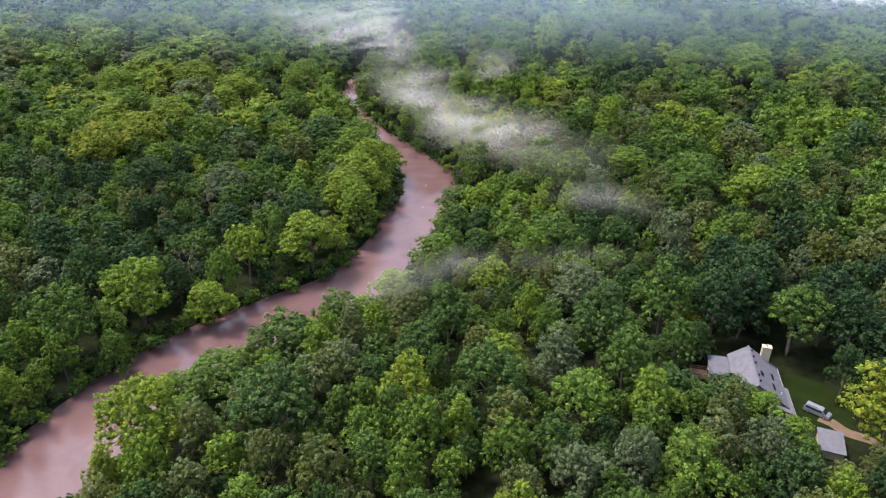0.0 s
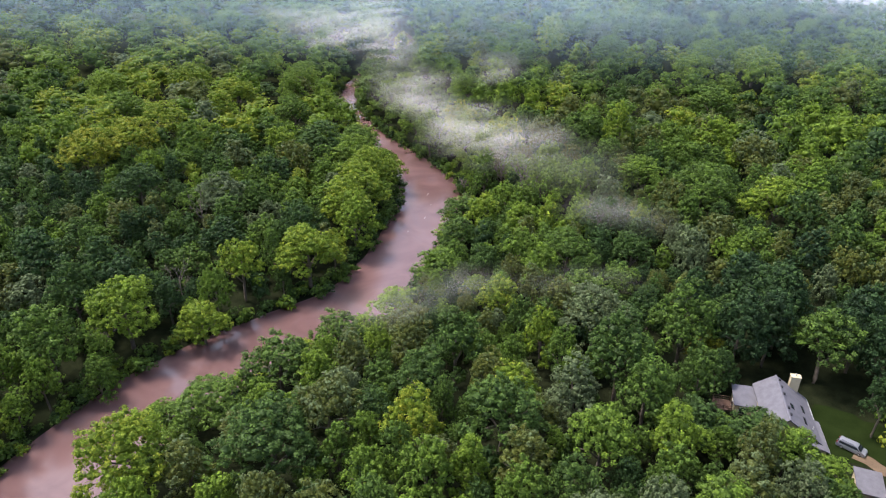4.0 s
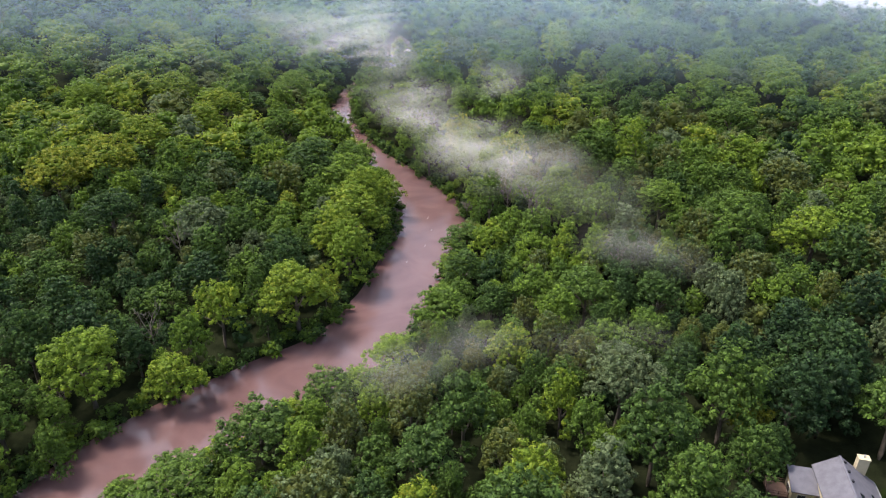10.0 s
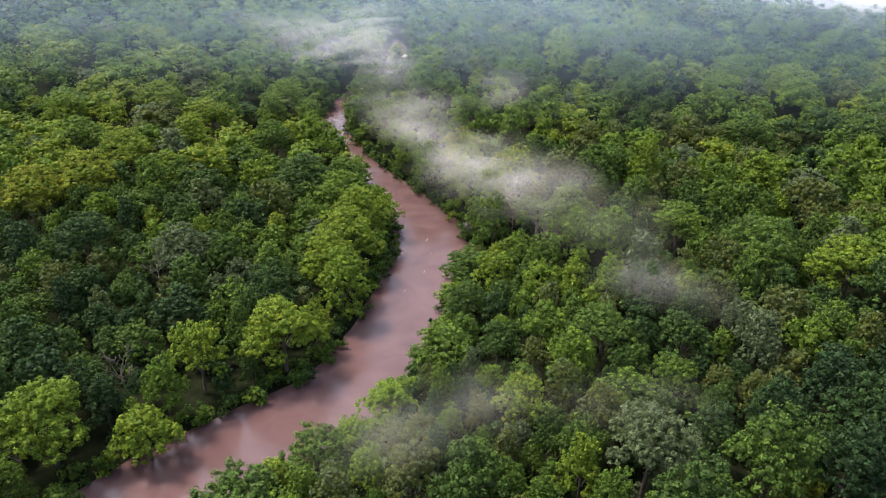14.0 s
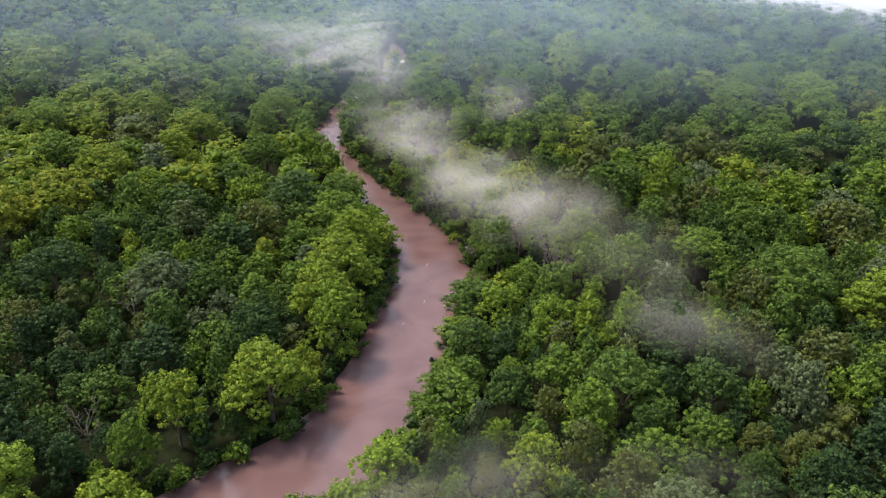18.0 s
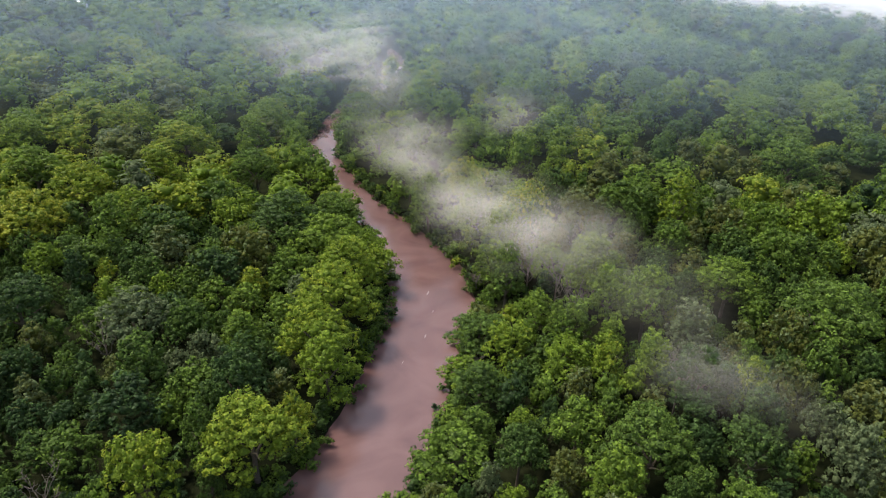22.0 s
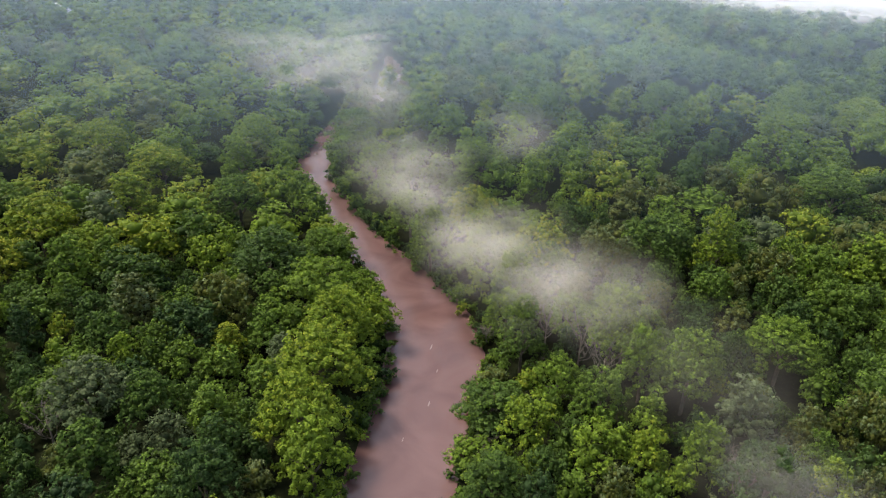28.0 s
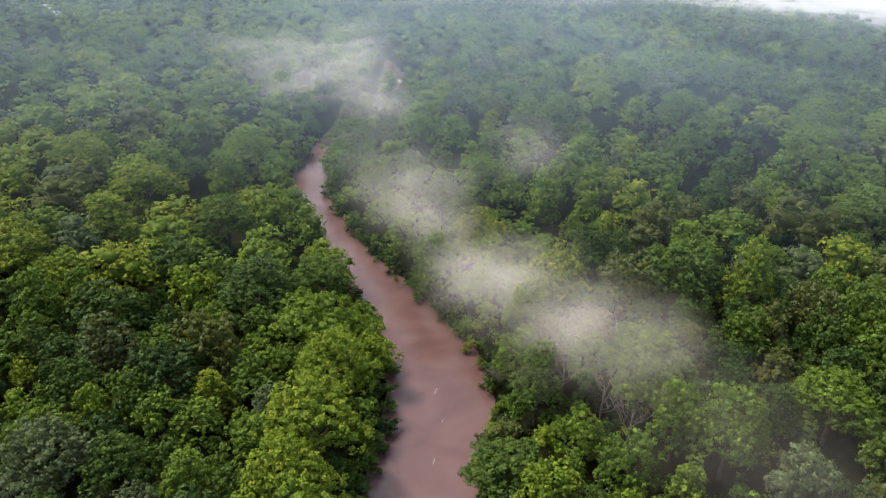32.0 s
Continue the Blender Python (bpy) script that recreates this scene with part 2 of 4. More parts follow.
def ground_height(x, y):
    x, y = np.asarray(x, float), np.asarray(y, float)
    d, side = from_river(x, y)
    east = 1.4 + 9.5 * step_up(d, 6, 75) + 5.0 * step_up(d, 70, 200)
    west = 1.2 + 3.0 * step_up(d, 20, 90) + 8.0 * step_up(d, 90, 330)
    z = np.where(side > 0, east, west)
    z = z + 1.3 * np.sin(x * 0.031 + 1.0) * np.sin(y * 0.027) * step_up(d, 10, 60)
    # low hills: a ridge in the north-east, rising woods in the north-west
    z = z + 8 * np.exp(-(((x - 190) / 170) ** 2 + ((y - 660) / 70) ** 2)) + 10 * np.exp(-(((x + 330) / 190) ** 2 + ((y - 560) / 170) ** 2))
    z = z + 15 * np.exp(-((y - 455 + 0.12 * (x - 60)) / 42) ** 2) * step_up(x, -30, 40) * (1 - step_up(x, 80, 135)) - 8 * np.exp(-((y - 545) / 40) ** 2) * step_up(x, 20, 80)
    z = z - 24 * np.exp(-(((x - 470) / 300) ** 2 + ((y - 840) / 240) ** 2))
    z = z * step_up(d, -1.5, 7) + np.minimum(0.9, z) * (1 - step_up(d, -1.5, 7))
    z = np.where(d < 0.5, -1.6 * step_up(-d, -0.5, 4) + 0.35 * step_up(d, -2.5, 0.5), z)
    near = np.exp(-(((x - HOUSE[0] - 4) / 19) ** 2 + ((y - HOUSE[1]) / 17) ** 2) ** 2)
    return z * (1 - near) + HOUSE_GROUND * near


def mesh_of(name, verts, faces, mats, smooth=False):
    me = bpy.data.meshes.new(name)
    me.from_pydata([tuple(v) for v in verts], [], [tuple(f) for f in faces])
    for m in (mats if isinstance(mats, (list, tuple)) else [mats]):
        me.materials.append(m)
    if smooth:
        me.shade_smooth()
    return me


def grid_mesh(name, xs, ys, height, mat):
    X, Y = np.meshgrid(xs, ys)
    Z = height(X, Y)
    nx, ny = len(xs), len(ys)
    idx = np.arange(nx * ny).reshape(ny, nx)
    f = np.stack([idx[:-1, :-1], idx[:-1, 1:], idx[1:, 1:], idx[1:, :-1]], -1).reshape(-1, 4)
    return mesh_of(name, np.stack([X, Y, Z], -1).reshape(-1, 3), f, mat, True)


xs = np.concatenate([np.linspace(-4000, -500, 12), np.arange(-480, -160, 12), np.arange(-156, 130, 4), np.arange(134, 640, 12), np.linspace(680, 4000, 12)])
ys = np.concatenate([np.linspace(-1500, -60, 8), np.arange(-40, 60, 10), np.arange(64, 440, 4), np.arange(446, 1000, 12), np.linspace(1040, 4500, 14)])
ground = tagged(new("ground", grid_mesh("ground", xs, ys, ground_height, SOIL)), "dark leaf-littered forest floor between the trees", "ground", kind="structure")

wv, wf = [], []
for i, (x, y, h) in enumerate(COURSE):
    d = COURSE[min(i + 1, len(COURSE) - 1)][:2] - COURSE[max(i - 1, 0)][:2]
    d = d / np.hypot(*d)
    for k in range(7):
        o = (k / 3 - 1) * (h + 3.5)
        wv.append((x + d[1] * o, y - d[0] * o, 0.0))
    if i:
        for k in range(6):
            wf.append((7 * i - 7 + k, 7 * i - 6 + k, 7 * i + 1 + k, 7 * i + k))
water = tagged(new("water", mesh_of("water", wv, wf, WATER, True)), "muddy red-brown river with a soft sheen", "water", kind="structure")


# ---- helpers for things and parts ----
def thing(name, x, y, z, label, category, turn=0.0, group=""):
    ob = new(name)
    ob.matrix_basis = pose(x, y, z, 0, 0, turn)
    return tagged(ob, label, category, group)


def part(name, bm, mat, parent, label=""):
    if isinstance(bm, bmesh.types.BMesh):
        me = bpy.data.meshes.new(name)
        bm.to_mesh(me)
        bm.free()
        me.materials.append(mat)
    else:
        me = bm
    ob = new(name, me)
    ob.parent = parent
    return tagged(ob, label)


def box(bm, x0, y0, z0, x1, y1, z1):
    v = [bm.verts.new((x, y, z)) for z in (z0, z1) for x, y in ((x0, y0), (x1, y0), (x1, y1), (x0, y1))]
    for f in ((3, 2, 1, 0), (4, 5, 6, 7), (0, 1, 5, 4), (1, 2, 6, 5), (2, 3, 7, 6), (3, 0, 4, 7)):
        bm.faces.new([v[i] for i in f])
    return v


def boxes(*sizes, bevel=0.0):
    bm = bmesh.new()
    for s in sizes:
        box(bm, *s)
    if bevel:
        bmesh.ops.bevel(bm, geom=bm.edges[:], offset=bevel, segments=1, affect="EDGES")
    return bm


def prism(*loops):
    """A closed solid between rings of as many points each."""
    bm = bmesh.new()
    rings = [[bm.verts.new(p) for p in loop] for loop in loops]
    for a, b in zip(rings[:-1], rings[1:]):
        for i in range(len(a)):
            j = (i + 1) % len(a)
            bm.faces.new((a[i], a[j], b[j], b[i]))
    bm.faces.new(rings[0][::-1])
    bm.faces.new(rings[-1])
    bmesh.ops.recalc_face_normals(bm, faces=bm.faces[:])
    return bm


# ---- trees: templates of unit crown radius, standing on z = 0 ----
def tube(verts, faces, pts, radii, sides=6):
    base = len(verts)
    for k, (p, r) in enumerate(zip(pts, radii)):
        d = Vector(pts[min(k + 1, len(pts) - 1)]) - Vector(pts[max(k - 1, 0)])
        q = d.to_track_quat("Z", "Y")
        for s in range(sides):
            a = 2 * math.pi * s / sides
            verts.append(tuple(Vector(p) + q @ Vector((r * math.cos(a), r * math.sin(a), 0))))
        if k:
            for s in range(sides):
                j = (s + 1) % sides
                a0, b0 = base + (k - 1) * sides, base + k * sides
                faces.append((a0 + s, a0 + j, b0 + j, b0 + s))
    faces.append(tuple(base + (len(pts) - 1) * sides + s for s in range(sides)))


ICO = bmesh.new()
bmesh.ops.create_icosphere(ICO, subdivisions=1, radius=1.0)
ICO.verts.ensure_lookup_table()
ICO_V = np.array([v.co for v in ICO.verts])
ICO_F = np.array([[v.index for v in f.verts] for f in ICO.faces])
ICO.free()
OCT_V = np.array([(1, 0, 0), (0, 1, 0), (-1, 0, 0), (0, -1, 0), (0, 0, 1), (0, 0, -1)], float)
OCT_F = np.array([(0, 1, 4), (1, 2, 4), (2, 3, 4), (3, 0, 4), (1, 0, 5), (2, 1, 5), (3, 2, 5), (0, 3, 5)])


def crown_lobes(rng, kind, count):
    """Middles and radii of the boughs' leaf masses that make up a crown."""
    out, big = [], 0.82 if count > 18 else 0.92 if count > 10 else 1.05
    if kind == "oak":
        out.append((np.array([0, 0, 1.85]), 0.62))
        for i in range(count):
            a = 2.4 * i + rng.uniform(-0.4, 0.4)
            up = 1.0 - 1.7 * (i + 0.3) / count + rng.uniform(-0.14, 0.14)
            flat = math.sqrt(max(0.04, 1 - min(1, abs(up)) ** 2)) * 0.78 * rng.uniform(0.66, 1.25)
            out.append((np.array([math.cos(a) * flat, math.sin(a) * flat, 1.75 + 0.95 * up * rng.uniform(0.85, 1.12)]), rng.uniform(0.24, 0.46) * big))
    elif kind == "poplar":
        out.append((np.array([0, 0, 1.7]), 0.55))
        for i in range(count):
            a = 2.4 * i + rng.uniform(-0.5, 0.5)
            u = (i + 0.5) / count
            wide = (0.74 - 0.60 * u ** 1.8) * rng.uniform(0.75, 1.25)
            out.append((np.array([math.cos(a) * wide, math.sin(a) * wide, 0.7 + 2.2 * u + rng.uniform(-0.12, 0.12)]), rng.uniform(0.24, 0.42) * big))
    else:                                                # a spreading crown of separate boughs
        out.append((np.array([0.05, 0, 1.75]), 0.5))
        for i in range(count):
            a = 2.4 * i + rng.uniform(-0.6, 0.6)
            flat = math.sqrt((i + 0.7) / count) * rng.uniform(0.7, 1.02)
            out.append((np.array([math.cos(a) * flat, math.sin(a) * flat, 2.5 - 1.35 * flat * flat + rng.uniform(-0.25, 0.28)]), rng.uniform(0.22, 0.42) * big))
    return out


def crown_arrays(seed, kind, lobes, sprays, leaves, size, loose=0.3, calm=1.0, fill=0.42):
    """A crown: a solid heart in each bough's leaf mass, coloured dark for inner shade, sprays of foliage all over the
    mass, and single leaves on each spray.
    Gives vertices, faces and, vertex by vertex, a number that tells the sprays apart and darkens hearts and kernels."""
    rng, rs = random.Random(seed), np.random.RandomState(seed)

    def unit(v):
        return v / np.maximum(1e-6, np.linalg.norm(v, axis=1, keepdims=True))

    masses = crown_lobes(rng, kind, lobes)
    mid, rad = np.array([c for c, _ in masses]), np.array([r for _, r in masses])
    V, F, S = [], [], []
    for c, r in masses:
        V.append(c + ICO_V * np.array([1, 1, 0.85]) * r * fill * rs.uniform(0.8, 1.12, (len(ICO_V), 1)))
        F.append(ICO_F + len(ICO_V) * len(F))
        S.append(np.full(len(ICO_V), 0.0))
    # the sprays: evenly round each mass, none below or inside another mass
    k = np.tile(np.arange(sprays), len(rad))
    which = np.repeat(np.arange(len(rad)), sprays)
    up = 1 - 1.5 * (k + 0.5) / sprays
    a = k * 2.39996 + rs.uniform(0, 6.28, len(rad))[which]
    flat = np.sqrt(np.maximum(0, 1 - up * up))
    d = unit(np.stack([flat * np.cos(a), flat * np.sin(a), up], 1) + rs.normal(0, 0.16, (len(k), 3)))
    q = mid[which] + d * rad[which, None] * np.array([1, 1, 0.9]) * rs.uniform(0.78, 1.12, (len(k), 1))
    inside = np.linalg.norm(q[:, None, :] - mid[None], axis=2) / rad[None]
    inside[np.arange(len(k)), which] = 9
    keep = inside.min(1) > 0.82
    q, d, which = q[keep], d[keep], which[keep]
    wide = rad[which] * rs.uniform(0.8, 1.25, len(q)) * 1.35 / math.sqrt(sprays)
    tone = 0.5 + calm * rs.uniform(-0.5, 0.5, len(q))
    first = sum(len(v) for v in V)
    if fill < 0.7:                                       # a kernel in each spray, inner shade put into its colour
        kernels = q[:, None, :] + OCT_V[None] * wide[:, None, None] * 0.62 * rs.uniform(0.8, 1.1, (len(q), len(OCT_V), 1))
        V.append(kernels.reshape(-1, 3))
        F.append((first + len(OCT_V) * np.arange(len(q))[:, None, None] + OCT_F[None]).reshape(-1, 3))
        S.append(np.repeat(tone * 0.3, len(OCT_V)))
    # the leaves that fringe each spray, on its outer and upper side
    own = np.repeat(np.arange(len(q)), leaves)
    n = len(own)
    e = unit(unit(rs.normal(0, 1, (n, 3))) + d[own] * 0.6 + [0, 0, 0.3])
    p = q[own] + e * wide[own, None] * rs.uniform(0.72, 1.12, (n, 1))
    face = unit(e + rs.normal(0, loose, (n, 3)) + [0, 0, 0.15])
    t = unit(np.cross(face, rs.normal(0, 1, (n, 3))))
    s = np.cross(face, t)
    w, h = size * rs.uniform(0.34, 0.58, (n, 1)), size * rs.uniform(0.7, 1.3, (n, 1))
    base = sum(len(v) for v in V)
    V.append(np.stack([p - s * w - t * h * 0.35, p + s * w - t * h * 0.35, p + t * h * 0.65], 1).reshape(-1, 3))
    F.append(base + np.arange(3 * n).reshape(n, 3))
    S.append(np.repeat(tone[own], 3))
    return np.concatenate(V), np.concatenate(F), np.concatenate(S)


def wood_arrays(seed, kind):
    rng = random.Random(seed)
    V, F = [], []
    lean = (rng.uniform(-0.08, 0.08), rng.uniform(-0.08, 0.08))
    tube(V, F, [(0, 0, -0.25), (0.01, 0, 0.25), (lean[0] * 0.6, lean[1] * 0.6, 1.0), (lean[0], lean[1], 1.95)], [0.095, 0.065, 0.052, 0.028])
    trunk, limbs = (V, F), []
    for i in range(3):
        V, F = [], []
        a = 2.1 * i + rng.uniform(-0.4, 0.4)
        z0 = rng.uniform(0.8, 1.3)
        tube(V, F, [(lean[0] * 0.6, lean[1] * 0.6, z0), (0.3 * math.cos(a), 0.3 * math.sin(a), z0 + 0.35), (0.66 * math.cos(a), 0.66 * math.sin(a), z0 + rng.uniform(0.45, 0.8))],
             [0.036, 0.026, 0.012], 5)
        limbs.append((V, F))
    return trunk, limbs


KINDS = ("oak", "poplar", "spread")
GRAND = [crown_arrays(150 + k, kind, 22, 18, 20, 0.054, 0.34) for k, kind in enumerate(KINDS)]
NEAR, CLOSE, MID, FAR = [], [], [], []
for k in range(9):
    kind = KINDS[k % 3]
    NEAR.append((kind, crown_arrays(100 + k, kind, 16, 14, 17, 0.074, 0.34), wood_arrays(300 + k, kind)))
for k in range(9):
    CLOSE.append(crown_arrays(400 + k, KINDS[k % 3], 13, 12, 11, 0.100, 0.32))
for k in range(6):
    MID.append(crown_arrays(500 + k, KINDS[k % 3], 11, 10, 7, 0.130, 0.25, 0.8, 0.74))
UNDER = [crown_arrays(800 + k, "oak", 2, 7, 5, 0.34, 0.3, 1.0, 0.75) for k in range(3)]
OUTER = [crown_arrays(900 + k, KINDS[k % 3], 8, 9, 5, 0.155, 0.2, 0.6, 0.80) for k in range(6)]
SHRUB = [crown_arrays(700 + k, "oak", 3, 7, 6, 0.26, 0.3, 1.0, 0.75) for k in range(3)]
for k in range(5):
    FAR.append(crown_arrays(600 + k, KINDS[k % 3], 5, 6, 3, 0.20, 0.15, 0.5, 0.86))


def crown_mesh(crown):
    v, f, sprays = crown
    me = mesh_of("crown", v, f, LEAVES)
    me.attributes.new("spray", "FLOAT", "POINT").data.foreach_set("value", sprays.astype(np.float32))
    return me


# ---- where the trees stand ----
def clearing(x, y):
    """True on the lawn, the track and the house's plot."""
    on_plot = ((x - 69) / 12.0) ** 2 + ((y - 126) / 12.5) ** 2 < 1
    on_track = 69.5 < x < 86 and 101 < y < 122
    return on_plot or on_track or math.hypot(x + 395, y - 682) < 16 or ((x - 131) / 17) ** 2 + ((y - 437) / 9) ** 2 < 1


# trees that stand out, by eye of the plan: x, y, crown radius, tint (0 dark to 1 yellow), form (0 round, 1 tall, 2 spreading)
BANK_WEST = [(-87, 145, 8.6, .72, 0), (-70, 150.5, 6.3, .76, 0), (-51, 182, 8.8, .77, 0), (-43, 207, 7.2, .72, 1), (-48, 233, 9.6, .77, 0), (-48, 217, 8.0, .77, 0),
             (-56, 263, 10, .64, 0), (-49, 250, 8.5, .76, 0), (-67, 171, 6.2, .77, 2), (-84, 126, 4.0, .50, 1), (-97, 129, 7.5, .48, 0), (-74, 243, 5.5, .82, 1),
             (-67, 217, 6.3, .58, 1), (-76, 279, 11, .34, 0), (-62, 290, 8.0, .50, 0), (-92, 216, 7.5, 1.22, 0), (-120, 214, 9.0, .25, 2), (-60, 198, 6.5, .25, 0),
             (-104, 150, 6.5, .30, 0)]
WEST_FAR = [(-149, 259, 11, .84, 0), (-147, 284, 10.5, .80, 0), (-137, 341, 11, .80, 0), (-172, 360, 11, .78, 0), (-171, 296, 10.5, .60, 0), (-131, 308, 10.5, .78, 1),
            (-128, 280, 8.5, .74, 0), (-158, 243, 10, .86, 0), (-79, 401, 10, .50, 0), (-100, 320, 9, .52, 0), (-112, 352, 9, .66, 1), (-118, 385, 10, .7, 0), (-200, 330, 10, .72, 0)]
BANK_EAST = [(-43, 133, 7.7, .42, 0), (-67, 121, 4.8, .55, 1), (-54, 119, 8.0, .50, 0), (-60, 98, 8.2, .78, 0), (-32, 100, 9.0, .32, 0), (-7, 107, 5.2, .82, 0),
             (-8, 123, 6.3, .34, 0), (9, 108, 7.4, .36, 2), (-23, 167, 6.4, .70, 1), (-33, 147, 6.0, .50, 0), (6, 164, 5.3, .78, 0), (-12, 186, 7.0, .55, 0),
             (-9, 207, 6.0, .40, 0), (-10, 231, 7.5, .42, 0), (-4, 250, 6.0, .50, 1), (-21, 316, 7.5, .85, 0), (4, 238, 5.2, .62, 0), (17, 251, 6.0, .64, 0), (22, 238, 6.2, .60, 0), (8, 262, 6.0, .60, 0), (12, 228, 5.6, .58, 0), (-8, 262, 5.6, .66, 0), (-6, 276, 6.5, .64, 0), (-16, 290, 6.5, .66, 0), (-32, 301, 7.0, .60, 0), (-41, 319, 7.6, .66, 0), (-51, 338, 7.0, .60, 0), (-60, 357, 7.2, .62, 0), (-74, 396, 7.0, .58, 0), (-20, 354, 9.5, .60, 0), (-6, 394, 10.5, 1.24, 2)]
UPLAND = [(47, 141, 6.8, .46, 0), (52, 139.5, 3.8, .93, 0), (76, 139, 7.0, .44, 2), (82.8, 106.6, 7.4, .85, 0), (28, 144, 8.0, 1.2, 2), (24, 184, 8.2, .46, 0),
          (67, 221, 10, .50, 0), (88, 214, 9.0, .74, 0), (32, 128, 6.6, .34, 0), (70, 154, 7.2, .2, 0), (51, 241, 8.0, .62, 0), (36, 202, 6.7, .24, 0),
          (47, 284, 6.3, .76, 1), (92, 323, 10.5, .5, 0), (94, 377, 10.5, .70, 0), (128, 392, 12.5, .76, 0), (20, 252, 6.8, .60, 0), (30, 233, 7.0, .58, 0), (56, 410, 11, .5, 0),
          (168, 579, 7.5, .60, 0), (182, 581, 7.0, .60, 0), (196, 583, 7.5, .62, 0), (212, 563, 8.0, .64, 0), (102, 401, 9.0, .66, 0)]
# tints near 0.1 hold the shade round the house in the leaf colour
BY_HOUSE = [(59, 141.5, 5.8, .10, 0), (66.5, 144, 6.2, .08, 1), (84, 143, 6.5, .10, 0), (71, 152, 6.5, .1, 1), (48, 127, 4.6, .40, 0), (60, 109.5, 5.0, .60, 0), (66, 105.5, 4.6, .64, 0), (55.5, 113, 5.5, .30, 0), (93, 127, 6.5, .12, 0), (86, 134, 5.8, .10, 0), (89, 121, 4.8, .12, 0)]
SPOTS = [(*s, None) for s in BANK_WEST + WEST_FAR + BANK_EAST + UPLAND + BY_HOUSE]

rng = random.Random(11)
cells = {}


def room(x, y, r):
    i, j = int(x // 12), int(y // 12)
    for a in range(i - 2, i + 3):
        for b in range(j - 2, j + 3):
            for x2, y2, r2 in cells.get((a, b), ()):
                if (x - x2) ** 2 + (y - y2) ** 2 < ((0.77 if y < 300 else 0.88) * (r + r2)) ** 2:
                    return False
    return True


def plant(x, y, r):
    cells.setdefault((int(x // 12), int(y // 12)), []).append((x, y, r))


def open_to_south(x, y, top):
    """How far (in metres) a tree top leaves the low south side of the house, the van and the shed open; negative: too tall."""
    fx, fy = x + (top - 12) * 0.62, y + (top - 12) * 1.24
    return float(np.interp(fx, [46, 51, 53, 58, 62.5, 67.7, 70.7, 71.5, 72.5, 77, 80, 84, 90], [200, 140, 126, 127, 130, 127, 121.5, 116, 107.5, 107.5, 113, 130, 200])) - fy


# bare dead trees: x, y, height, spread
DEAD = [(-83.5, 166, 15, 6.0), (-96.5, 209, 17, 6.5), (-93.5, 141, 9, 4.5), (9.5, 248, 20, 7.0), (14.0, 240, 19, 6.5), (2.0, 257, 18, 6.0), (-34, 150, 14, 5.0), (33, 205, 18, 5.0)]
for x, y, _h, spread in DEAD:
    plant(x, y, spread * 0.5)

trees = []
for x, y, r, tint, form, _ in SPOTS:
    plant(x, y, r)
    trees.append([x, y, r, tint, form])
# a close row of trees that lean over the water along the banks
for i in range(1, len(COURSE) - 1):
    x, y, h = COURSE[i]
    if not 100 < y < 420:
        continue
    d = COURSE[i + 1][:2] - COURSE[i - 1][:2]
    d = d / np.hypot(*d)
    for side in (1, -1):
        r = rng.uniform(3.8, 6.2) if y > 200 else rng.uniform(3.2, 4.8)
        o = side * (h + 1.0 + 0.45 * r)
        px, py = x + d[1] * o, y - d[0] * o
        if room(px, py, r):
            plant(px, py, r)
            trees.append([px, py, r, min(0.82, max(0.3, rng.gauss(0.64, 0.1))), rng.choice((0, 0, 1))])
cand = []
for y0, y1, step, tries in ((-40, 66, 7.5, 1), (66, 330, 3.3, 1), (330, 560, 4.0, 1), (560, 1040, 5.2, 1)):
    yy = np.arange(y0, y1, step)
    for y in yy:
        for x in np.arange(-32 - 0.71 * max(y, 92), 52 + 0.46 * max(y, 92), step):
            cand.append((x + rng.uniform(-step, step) * 0.6, y + rng.uniform(-step, step) * 0.6))
rng.shuffle(cand)
south = random.Random(5)                              # the same forest goes on under the drone's start
cand += [(x + south.uniform(-2.4, 2.4), y + south.uniform(-2.4, 2.4)) for y in np.arange(-40, 74, 4.0) for x in np.arange(-150, 130, 4.0)]
D, SIDE = from_river(np.array([c[0] for c in cand]), np.array([c[1] for c in cand]))
patch = [noise.noise((x / 45, y / 45, 3.3)) for x, y in cand]
patch2 = [noise.noise((x / 140, y / 140, 8.1)) for x, y in cand]
